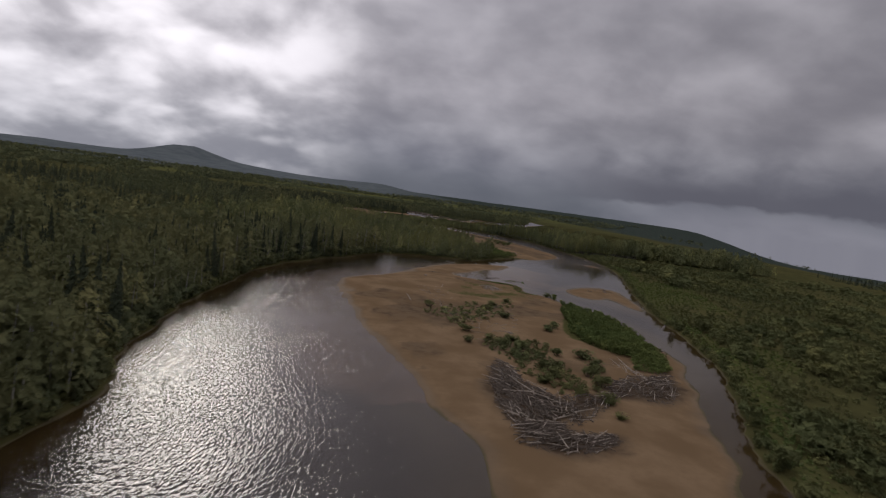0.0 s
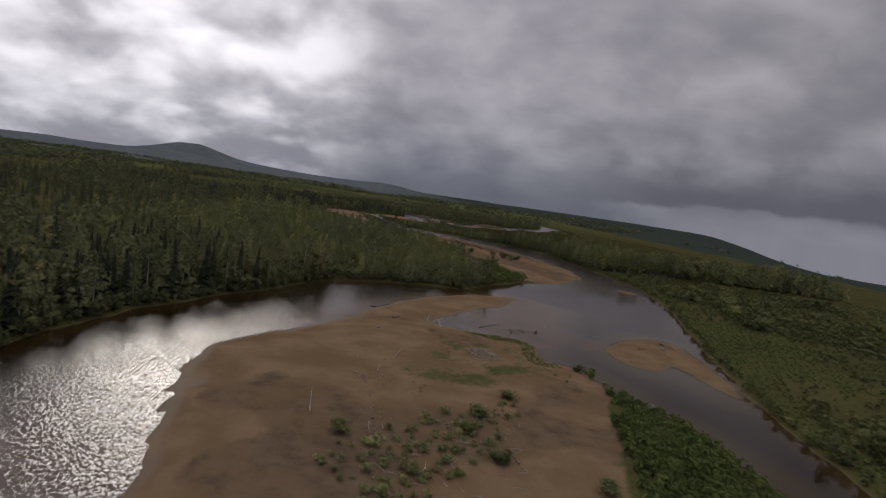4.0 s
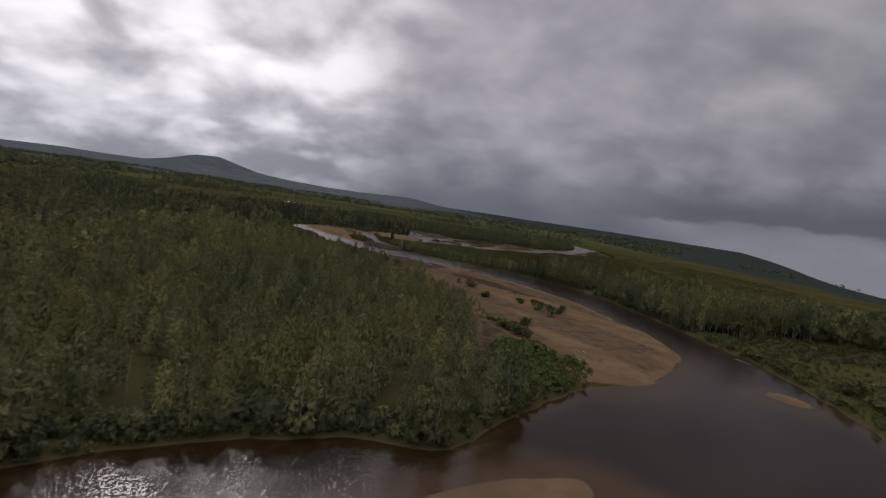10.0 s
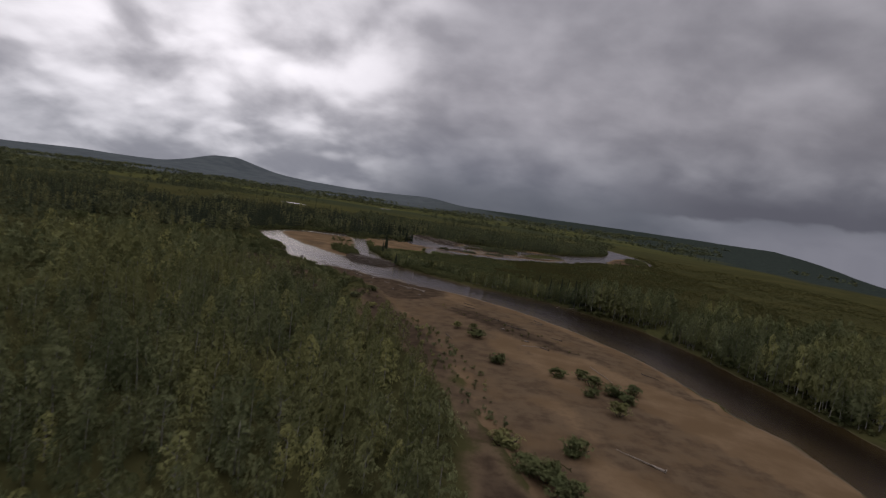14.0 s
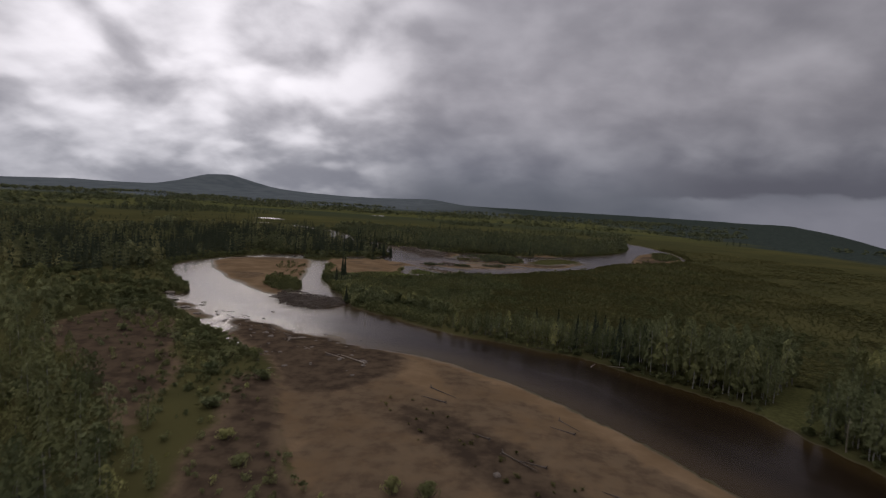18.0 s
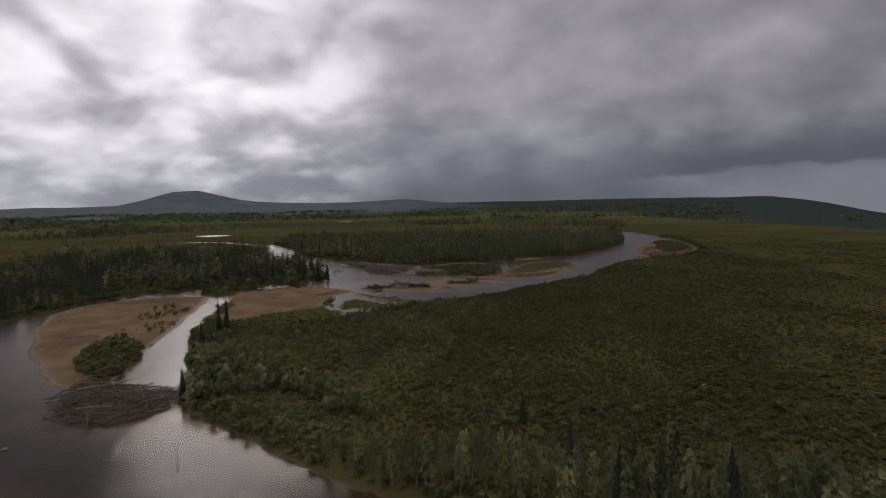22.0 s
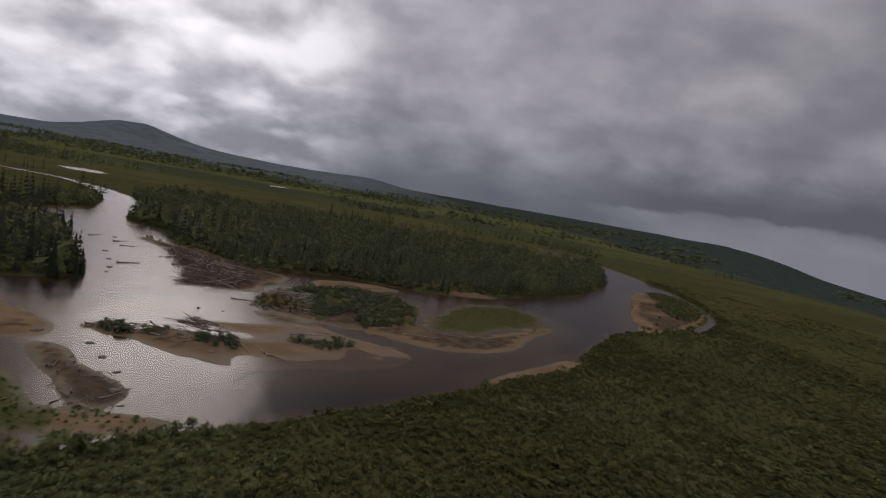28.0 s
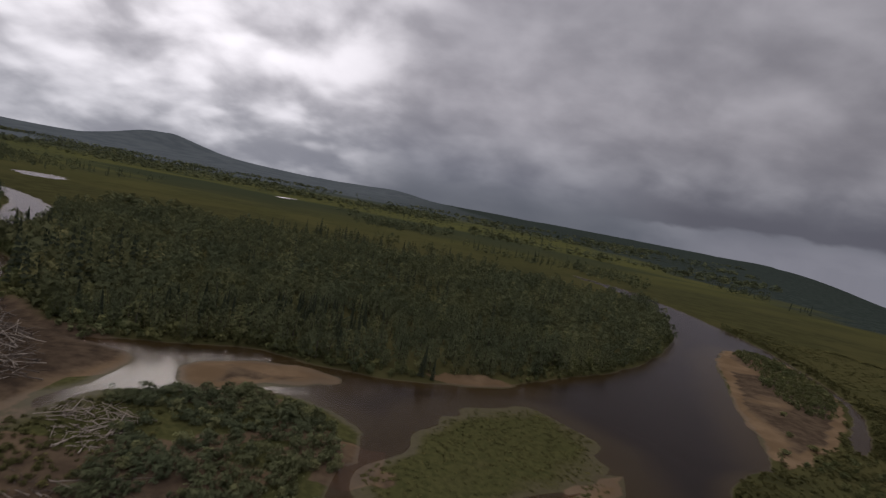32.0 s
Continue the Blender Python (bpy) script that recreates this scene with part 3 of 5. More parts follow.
    # bands of silt and drift along the beaches, thickened to paint in cloud shade
    along, across = -0.47 * x + 0.88 * y, 0.88 * x + 0.47 * y
    streak = rough(along * 0.22, across, 13, 61, 3)
    band = np.clip((streak + 0.46) * 1.2, 0, 0.61) * (s > 2) * (y > 395) * (y < 640)
    patch = np.clip((rough(x, y, 24, 71, 3) - np.where(y > 800, -0.20, np.where(y > 640, 0.12, 0.24))) * 1.4, 0, np.where(y > 800, 0.80, 0.58)) * (s > 3) * ((y <= 395) | (y >= 640))
    mud = np.maximum(mud, np.maximum(band, patch))
    return z + hills(x, y), w, s, sand, grass, mud


def mesh_object(name, verts, faces, mats, parent=None, face_mats=None, smooth=False):
    """An object from arrays: verts n x 3, faces n x 3 or n x 4."""
    me = bpy.data.meshes.new(name)
    n, k = faces.shape
    me.vertices.add(len(verts))
    me.vertices.foreach_set("co", np.ascontiguousarray(verts, np.float32).ravel())
    me.loops.add(n * k)
    me.loops.foreach_set("vertex_index", np.ascontiguousarray(faces, np.int32).ravel())
    me.polygons.add(n)
    me.polygons.foreach_set("loop_start", np.arange(0, n * k, k, dtype=np.int32))
    if face_mats is not None:
        me.polygons.foreach_set("material_index", np.ascontiguousarray(face_mats, np.int32))
    me.polygons.foreach_set("use_smooth", np.full(n, smooth))
    for m in mats:
        me.materials.append(m)
    me.update(calc_edges=True)
    ob = new(name, me)
    ob.parent = parent
    return ob


def steps(lo, hi, pitch, far_lo, far_hi, grow=1.08):
    """Grid lines: even between lo and hi, then wider and wider out to the ends."""
    mid_part = np.arange(lo, hi + 0.01, pitch)
    left, right, d = [], [], pitch
    at_lo, at_hi = lo, hi
    while at_lo > far_lo or at_hi < far_hi:
        d = min(d * grow, 95)
        at_lo, at_hi = at_lo - d, at_hi + d
        if at_lo > far_lo - d:
            left.append(at_lo)
        if at_hi < far_hi + d:
            right.append(at_hi)
    return np.concatenate([left[::-1], mid_part, right])


# ---- ground and water ----
gx = steps(-140, 260, 2.5, -4600, 4600)
gy = steps(40, 1150, 2.5, -900, 5600)
GX, GY = np.meshgrid(gx, gy)
flat_x, flat_y = GX.ravel(), GY.ravel()
GZ, GW, GS, GSAND, GGRASS, GMUD = relief_at(flat_x, flat_y)
nx, ny = len(gx), len(gy)
corner = (np.arange(ny - 1)[:, None] * nx + np.arange(nx - 1)[None, :]).ravel()
quads = np.stack([corner, corner + 1, corner + nx + 1, corner + nx], 1)
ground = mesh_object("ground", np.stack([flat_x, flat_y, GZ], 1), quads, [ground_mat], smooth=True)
tagged(ground, "sandy river plain with brown forest floor, mud and grass", "ground", kind="structure")
for key, values in (("sand", GSAND), ("grass", GGRASS), ("mud", GMUD)):
    ground.data.attributes.new(key, "FLOAT", "POINT").data.foreach_set("value", values.astype(np.float32))

wx, wy = np.linspace(-420, 300, 37), np.linspace(-300, 1900, 111)
WX, WY = np.meshgrid(wx, wy)
corner = (np.arange(110)[:, None] * 37 + np.arange(36)[None, :]).ravel()
me = bpy.data.meshes.new("river_water")
me.from_pydata(np.stack([WX.ravel(), WY.ravel(), np.zeros(WX.size)], 1).tolist(), [], np.stack([corner, corner + 1, corner + 38, corner + 37], 1).tolist())
me.materials.append(water_mat)
water = tagged(new("river_water", me), "shallow brown river water with wind ripples", "river", kind="structure")


def sample(x, y):
    """Ground height, metres into water, metres into sand and the covers at places, from the grid."""
    i = np.clip(np.searchsorted(gx, x), 1, nx - 1)
    j = np.clip(np.searchsorted(gy, y), 1, ny - 1)
    fx = np.clip((x - gx[i - 1]) / (gx[i] - gx[i - 1]), 0, 1)
    fy = np.clip((y - gy[j - 1]) / (gy[j] - gy[j - 1]), 0, 1)
    out = []
    for f in (GZ, GW, GS, GGRASS, GMUD):
        f = f.reshape(ny, nx)
        out.append((f[j - 1, i - 1] * (1 - fx) + f[j - 1, i] * fx) * (1 - fy) + (f[j, i - 1] * (1 - fx) + f[j, i] * fx) * fy)
    return out


# ---- plants ----
def leaf_cloud(rng, count, low, girth, size, lean=0.0):
    """Leaf clumps as loose triangles filling an uneven crown of height 1, from 'low' up; returns verts, faces."""
    lobes = [(rng.uniform(-0.35, 0.35) * girth, rng.uniform(-0.35, 0.35) * girth, rng.uniform(low + 0.15, 0.85), rng.uniform(0.55, 0.9)) for _ in range(5)]
    lobes.append((0, 0, 0.5 * (1 + low), 1.0))
    tri = []
    for k in range(count):
        cx, cy, cz, r = lobes[k % 6]
        d = rng.normal(size=3)
        d /= np.linalg.norm(d)
        d[2] = abs(d[2]) if rng.rand() < 0.72 else d[2]
        push = rng.uniform(0.65, 1.08)
        half = 0.5 * (1 - low) * r * (0.62 if k % 6 < 5 else 1.0)
        c = np.array([cx + d[0] * girth * r * push * (0.62 if k % 6 < 5 else 1.0), cy + d[1] * girth * r * push * (0.62 if k % 6 < 5 else 1.0), cz + d[2] * half * push])
        c[2] = min(max(c[2], low * 0.6), 1.02)
        n = d * 0.9 + rng.normal(size=3) * 0.55
        n /= np.linalg.norm(n)
        u = np.cross(n, rng.normal(size=3))
        u /= np.linalg.norm(u)
        v = np.cross(n, u)
        s = size * rng.uniform(0.6, 1.35)
        for a in (0.0, 2.2, 4.1):
            tri.append(c + (u * math.cos(a + rng.uniform(-0.3, 0.3)) + v * math.sin(a) * rng.uniform(0.7, 1.1)) * s)
    v = np.array(tri)
    return v, np.arange(len(v)).reshape(-1, 3)


def tree_cloud(rng, count, low, girth, size):
    """The crown of a slender broadleaved tree of height 1: clumps on an uneven spindle that narrows to the top."""
    tri = []
    ph = rng.uniform(0, 6.3, 3)
    wide_at = rng.uniform(0.8, 1.25)
    for k in range(count):
        f = rng.rand() ** 0.85
        a = rng.uniform(0, 6.283)
        lump = 1 + 0.28 * math.sin(2 * a + ph[0] + 5 * f) + 0.22 * math.sin(9 * f + a + ph[1])
        r = girth * wide_at * (1 - f ** 2.0) ** 0.62 * min(1.0, 0.5 + 2.2 * f) * lump * rng.uniform(0.55, 1.08) + 0.012
        c = np.array([math.cos(a) * r + 0.03 * math.sin(4 * f + ph[2]), math.sin(a) * r, low + (1 - low) * f])
        n = np.array([math.cos(a), math.sin(a), 0.5]) + rng.normal(size=3) * 0.55
        n /= np.linalg.norm(n)
        u = np.cross(n, rng.normal(size=3))
        u /= np.linalg.norm(u)
        v = np.cross(n, u)
        s = size * rng.uniform(0.6, 1.3) * (1.2 - 0.55 * f)
        for t in (0.0, 2.2, 4.1):
            tri.append(c + (u * math.cos(t + rng.uniform(-0.3, 0.3)) + v * math.sin(t) * rng.uniform(0.7, 1.1)) * s)
    v = np.array(tri)
    return v, np.arange(len(v)).reshape(-1, 3)


def needle_cone(rng, tiers, around, girth, low=0.06):
    """A narrow spruce of height 1: tiers of drooping boughs, each a bent pair of triangles."""
    verts, faces = [], []
    for k in range(tiers):
        f = k / (tiers - 1)
        z = low + (0.95 - low) * f
        r = girth * (1 - f) ** 0.85 * rng.uniform(0.8, 1.15) + 0.012
        turn = rng.uniform(0, 6.3)
        for j in range(around):
            a = turn + 6.283 * (j + rng.uniform(-0.25, 0.25)) / around
            ca, sa = math.cos(a), math.sin(a)
            w = r * 0.55 + 0.01
            rr = r * rng.uniform(0.7, 1.15)
            i = len(verts)
            verts += [(0, 0, z + 0.055), (ca * rr * 0.6 - sa * w, sa * rr * 0.6 + ca * w, z - 0.01), (ca * rr, sa * rr, z - 0.055 * rng.uniform(0.5, 1.5)),
                      (ca * rr * 0.6 + sa * w, sa * rr * 0.6 - ca * w, z - 0.012)]
            faces += [(i, i + 1, i + 2), (i, i + 2, i + 3)]
    i = len(verts)
    verts += [(0.012, 0, 0.9), (-0.008, 0.01, 0.9), (0, -0.012, 0.9), (0, 0, 1.03)]
    faces += [(i, i + 1, i + 3), (i + 1, i + 2, i + 3), (i + 2, i, i + 3)]
    return np.array(verts), np.array(faces)


def pole(radius, top, bend, sides=4):
    """A tapered trunk of height 'top'."""
    verts, faces = [], []
    for k, (z, r) in enumerate(((-0.03, 1.0), (top * 0.5, 0.72), (top, 0.3))):
        for j in range(sides):
            a = 6.283 * j / sides
            verts.append((math.cos(a) * radius * r + bend * k * k * 0.01, math.sin(a) * radius * r, z))
    for k in range(2):
        for j in range(sides):
            a, b = k * sides + j, k * sides + (j + 1) % sides
            faces += [(a, b, b + sides), (a, b + sides, a + sides)]
    return np.array(verts), np.array(faces)


def joined(*bits):
    """Several (verts, faces, material) into one prototype."""
    v, f, m, base = [], [], [], 0
    for bv, bf, bmat in bits:
        v.append(bv), f.append(bf + base), m.append(np.full(len(bf), bmat))
        base += len(bv)
    return np.concatenate(v), np.concatenate(f), np.concatenate(m)


def scatter(name, protos, xy, z, tall, wide, mats, label, category, seed):
    """One mesh of many plants: the prototypes set at the places, each turned and sized on its own."""
    rng = np.random.RandomState(seed)
    pick = rng.randint(len(protos), size=len(xy))
    turn, lean = rng.rand(len(xy)) * 6.283, rng.normal(size=(len(xy), 2)) * 0.04
    V, F, M, T, base = [], [], [], [], 0
    for k, (pv, pf, pm) in enumerate(protos):
        at = np.nonzero(pick == k)[0]
        if not len(at):
            continue
        c, s = np.cos(turn[at])[:, None], np.sin(turn[at])[:, None]
        px, py, pz = pv[:, 0][None], pv[:, 1][None], pv[:, 2][None]
        h, w = tall[at][:, None], (tall[at] * wide[at])[:, None]
        up_z = pz * h
        out = np.stack([(px * c - py * s) * w + lean[at, :1] * up_z + xy[at, 0][:, None], (px * s + py * c) * w + lean[at, 1:] * up_z + xy[at, 1][:, None],
                        up_z + z[at][:, None]], 2)
        V.append(out.reshape(-1, 3))
        F.append((pf[None] + (np.arange(len(at)) * len(pv))[:, None, None] + base).reshape(-1, 3))
        M.append(np.tile(pm, len(at)))
        T.append(np.repeat(rng.rand(len(at)), len(pv)))
        base += len(at) * len(pv)
    ob = mesh_object(name, np.concatenate(V), np.concatenate(F), mats, face_mats=np.concatenate(M))
    ob.data.attributes.new("tone", "FLOAT", "POINT").data.foreach_set("value", np.concatenate(T).astype(np.float32))
    return tagged(ob, label, category, kind="stuff")


rng = np.random.RandomState(5)
broad_near = [joined((*tree_cloud(rng, 150, 0.10, 0.215, 0.072), 0), (*pole(0.012, 0.8, 1), 1)) for _ in range(7)]
thicket_near = [joined((*tree_cloud(rng, 330, 0.06, 0.24, 0.056), 0), (*pole(0.010, 0.85, 1), 1)) for _ in range(8)]
bank_near = [joined((*tree_cloud(rng, 170, 0.22, 0.18, 0.066), 0), (*pole(0.011, 0.85, 1), 1)) for _ in range(7)]
broad_mid = [joined((*tree_cloud(rng, 38, 0.12, 0.24, 0.135), 0)) for _ in range(5)]
broad_far = [joined((*tree_cloud(rng, 15, 0.1, 0.28, 0.24), 0)) for _ in range(5)]
bush_near = [joined((*leaf_cloud(rng, 84, 0.0, 0.50, 0.145), 0)) for _ in range(7)]
tuft_near = [joined((*leaf_cloud(rng, 32, 0.0, 0.46, 0.22), 0)) for _ in range(7)]
tuft_mid = [joined((*leaf_cloud(rng, 20, 0.0, 0.46, 0.28), 0)) for _ in range(6)]
tuft_far = [joined((*leaf_cloud(rng, 10, 0.0, 0.46, 0.36), 0)) for _ in range(6)]
bush_mid = [joined((*leaf_cloud(rng, 30, 0.02, 0.50, 0.25), 0)) for _ in range(5)]
spruce_near = [joined((*needle_cone(rng, 13, 6, 0.135), 0), (*pole(0.014, 0.9, 0), 1)) for _ in range(6)]
spruce_mid = [joined((*needle_cone(rng, 7, 5, 0.14), 0)) for _ in range(5)]
spruce_far = [joined((*needle_cone(rng, 3, 4, 0.17), 0)) for _ in range(4)]

LINE = np.array([(0, 0), (16, 126), (26, 247), (36, 400), (45, 502), (55, 573), (69, 652), (74, 724), (84, 800), (92, 900)])


def off_line(x, y):
    """Metres from the line of flight, and from the stretch of it that lies behind the place."""
    best = np.full(x.shape, 1e9)
    for (ax, ay), (bx, by) in zip(LINE, LINE[1:]):
        dx, dy = bx - ax, by - ay
        k = np.clip(((x - ax) * dx + (y - ay) * dy) / (dx * dx + dy * dy), 0, 1)
        best = np.minimum(best, np.hypot(x - ax - k * dx, y - ay - k * dy))
    return best


def seats(x0, x1, y0, y1, pitch, seed):
    """Jittered places, about one to pitch x pitch metres, where the plain can be seen."""
    r = np.random.RandomState(seed)
    x, y = np.meshgrid(np.arange(x0, x1, pitch), np.arange(y0, y1, pitch))
    x, y = x.ravel() + r.uniform(-0.5, 0.5, x.size) * pitch, y.ravel() + r.uniform(-0.5, 0.5, y.size) * pitch
    keep = (y > -60) & (np.abs(x) < 0.9 * y + 150)
    return x[keep], y[keep], r


def right_bank(y):
    return np.interp(y, [-150, 50, 90, 150, 190, 260, 310, 355, 400, 450, 490, 520, 548, 567, 583, 597, 611, 621, 628, 634, 648, 669],
                     [58, 50, 60, 83, 91, 104, 116, 128, 135, 134, 127, 121, 115, 108, 103, 90, 76, 61, 46, 33, 12, -10])


def zone_of(x, y):
    """0 tall bank forest, 1 young poplars, 2 low shrubs, 3 tall poplars, 4 shrub plain, 5 north forest, 6 spruce, 7 bushes, 8 far woods, 9 grassy point."""
    zone = np.full(x.shape, 8)
    zone[(x < 0) & (y < 345)] = 0
    edge = np.interp(y, [318, 352, 372, 400, 422, 447, 470, 487, 511, 535, 560, 583, 609, 630, 640], [75, 60, 40, 36, 36, 33, 27, 22, 8, -8, -24, -38, -62, -95, -110])
    zone[(x < edge) & (x > -150) & (y >= 318) & (y < 640) & (x < right_bank(y) - 20)] = 1
    zone[(x > 40) & (y < 485) & (x > right_bank(y) - 6)] = 2
    strip = x - right_bank(np.clip(y, 50, 669))
    zone[(y >= 485) & (y < 668) & (strip > -6) & (x < 330)] = 4
    zone[(y >= 488) & (y < 640) & (strip > -6) & (strip < 36)] = 3
    zone[(y >= 506) & (y < 548) & (strip > -6) & (x < 330) & (y > 506 + (x - 140) * 0.05)] = 3
    zone[(y >= 640) & (y < 1300) & (x > -20) & (x < 620) & ((y < 935) | (x > 150 + (y - 930) * 0.5))] = 4
    zone[(y >= 632) & (y < 800) & (x > -60) & (x < 48) & (x < 32 + (y - 655) * 0.3)] = 9
    zone[(y >= 870) & (y < 1180) & (x > -140) & (x < 225) & (x < 120 + (y - 930) * 0.9)] = 5
    zone[(y >= 790) & (y < 1000) & (x < -18) & (x > -260) & (y > 826 - (x + 60) * 0.1)] = 6
    zone[(x < 20) & (x > -200) & (x >= edge) & (y > 470) & (y < 640)] = 7
    zone[(x < -70) & (x > -200) & (y > 640) & (y < 830)] = 7
    zone[(x > -15) & (x < 90) & (y > 820) & (y < 912)] = 7
    zone[(x < -128 + 0.15 * (y - 700)) & (x > -260) & (y > 690) & (y < 900)] = 6
    return zone


def grow(zone, x0, x1, y0, y1, pitch, seed, shore=1.0):
    """Places for plants of one zone on dry, unsanded ground."""
    x, y, r = seats(x0, x1, y0, y1, pitch, seed)
    z, w, s, grass, mud = sample(x, y)
    keep = (zone_of(x, y) == zone) & (w < -shore) & (s < 0.3) & (grass < 0.5) & (mud < 0.45)
    return x[keep], y[keep], z[keep], r


def plant(kind, protos, x, y, z, low, high, wide, mats, label, category, seed, r, stunt=None):
    tall = r.uniform(low, high, len(x)) * (1 + 0.26 * rough(x, y, 15, seed, 2))
    if stunt is not None:
        tall = tall * stunt
    girth = r.uniform(wide * 0.85, wide * 1.2, len(x))
    return scatter(kind, protos, np.stack([x, y], 1), z - 0.1, tall, girth, mats, label, category, seed)


def by_range(x, y, near, middle):
    d = off_line(x, y)
    return d < near, (d >= near) & (d < middle), d >= middle


def wood(zone, box, pitch, seed, low, high, wide, leaves, share_spruce, names, labels, reach=(150, 400), shrub=False):
    """A stand of trees: finer near the line of flight, coarser away from it; a share of them spruces."""
    x, y, z, r = grow(zone, *box, pitch, seed)
    # plants at the edge of sand and water stay low and bushy
    _, w, s, _, _ = sample(x, y)
    stunt = np.clip(0.45 + (-s - 0.3) / 24, 0.45, 1) if zone == 1 else np.clip(0.85 + 0.7 * rough(x, y, 34, seed + 3, 3), 0.4, 1.7) if zone in (2, 7) else np.interp(y, [590, 615, 635], [1.0, 0.7, 0.4]) if zone == 3 else np.ones(len(x))
    clump = rough(x, y, 26, seed, 2) + r.uniform(-1.0, 1.0, len(x)) * (1.3 if zone == 0 else 0.5)
    fir = clump > np.quantile(clump, 1 - share_spruce) if share_spruce > 0 else np.zeros(len(x), bool)
    lod = by_range(x, y, *reach)
    sizes = (bush_near, bush_mid, broad_far) if shrub else ({1: thicket_near, 3: bank_near}.get(zone, broad_near), broad_mid, broad_far)
    for k, (some, p, q) in enumerate(zip(lod, sizes, (spruce_near, spruce_mid, spruce_far))):
        thin = np.ones(len(x), bool) if k == 0 else r.rand(len(x)) < (0.6 if k == 1 else 0.3)
        a, b = some & ~fir & thin, some & fir & thin
        grown = 1.0 if k < 2 else 1.15
        if a.any():
            plant(names[0], p, x[a], y[a], z[a], low * grown, high * grown, wide * (1.0, 1.12, 1.5)[k], [leaves, bark_dark if zone == 5 else bark_pale], labels[0], "trees" if not shrub else "shrubs", seed + k, r, stunt[a])
        if b.any():
            plant(names[1], q, x[b], y[b], z[b], low * 0.9 * grown, high * 1.1 * grown, (1.0, 1.05, 1.3)[k], [leaf_spruce, bark_dark], labels[1], "trees", seed + 50 + k, r, np.maximum(stunt[b], 0.7))


wood(0, (-420, 0, -60, 345), 4.0, 101, 8.5, 14.0, 1.0, leaf_poplar, 0.28, ("poplar_forest", "spruce_forest"), ("tall dark green poplar and birch forest on the river bank", "dark spruces standing among the poplars"), (130, 260))
wood(1, (-150, 75, 318, 640), 5.7, 111, 5.5, 11.5, 0.85, leaf_willow, 0.0, ("young_poplar_thicket", "young_spruces"), ("dense grey-green young poplar and willow thicket", "slim young spruces in the thicket"), (120, 400))
wood(2, (40, 420, -60, 485), 3.0, 121, 1.3, 3.9, 1.3, leaf_bank, 0.0, ("willow_shrubs", "spruces"), ("low bright green willow shrubs along the river bank", "spruces"), (85, 220), True)
wood(3, (20, 330, 485, 645), 2.6, 131, 10.5, 16.0, 0.72, leaf_willow, 0.012, ("bank_poplars", "bank_spruces"), ("row of slender grey-green poplars on the cut bank", "slim dark spruces on the cut bank"), (150, 400))
wood(5, (-140, 225, 870, 1180), 3.8, 151, 4.5, 8.0, 1.15, leaf_north, 0.10, ("northern_poplar_forest", "northern_spruce_forest"), ("dense green poplar forest on the far river bank", "dark spruces in the far bank forest"), (105, 330))
wood(6, (-260, -15, 690, 1000), 3.3, 161, 7.0, 12.0, 1.0, leaf_poplar, 0.8, ("poplars", "spruce_stand"), ("few poplars among the spruces", "dense dark spruce stand with pointed tops by the water"), (105, 330))
wood(7, (-200, 95, 590, 912), 2.9, 171, 1.1, 2.9, 1.25, leaf_bank, 0.0, ("willow_bushes", "spruces"), ("scattered green willow bushes on the river flat", "spruces"), (150, 400), True)

# the shrub plain: dense low bushes, each one upright, thinning to larger clumps far out
for k, (reach_lo, reach_hi, pitch, protos, low, high, wide) in enumerate(((0, 58, 1.3, tuft_near, 0.6, 1.3, 2.2), (58, 150, 1.9, tuft_mid, 0.5, 1.1, 3.2), (150, 300, 3.4, tuft_far, 0.4, 0.8, 6.5))):
    x, y, z, r = grow(4, 0, 620, 485, 1300, pitch, 141 + k)
    d = off_line(x, y)
    some = (d >= reach_lo) & (d < reach_hi)
    x, y, z = x[some], y[some], z[some]
    stunt = np.clip(0.85 + 0.5 * rough(x, y, 24, 147, 3), 0.55, 1.5)
    plant("shrub_plain", protos, x, y, z, low, high, wide, [leaf_plain, bark_pale], "wide plain of dense olive-brown shrubs", "shrubs", 141 + k, r, stunt)

# tall grass in the openings of the right bank
x, y, r = seats(45, 190, 20, 470, 1.7, 176)
z, w, s, grass, mud = sample(x, y)
keep = (grass > 0.42) & (w < -1.0) & (w > -39) & (z > 0.1) & (s < -1)
plant("bank_grass", tuft_mid, x[keep], y[keep], z[keep], 0.3, 0.8, 2.2, [leaf_fresh, bark_pale], "tall yellow-green grass between the bank willows", "grass", 176, r)

# undergrowth along the banks
x, y, r = seats(-140, 262, -60, 1140, 2.0, 181)
z, w, s, grass, mud = sample(x, y)
keep = (w > -6.5) & (w < -0.2) & (s < -2.5) & (z > 0.08) & (grass < 0.5) & ((mud < 0.4) | (w > -1.9))
x, y, z = x[keep], y[keep], z[keep]
tall_side = zone_of(x, y) != 4
plant("bank_undergrowth", bush_mid, x[tall_side], y[tall_side], z[tall_side], 0.9, 2.6, 1.2, [leaf_bank, bark_pale], "green undergrowth along the river banks", "shrubs", 182, r)
plant("bank_sedge", bush_mid, x[~tall_side], y[~tall_side], z[~tall_side], 0.6, 1.5, 1.5, [leaf_plain, bark_pale], "olive sedge and low shrubs along the bank", "shrubs", 183, r)

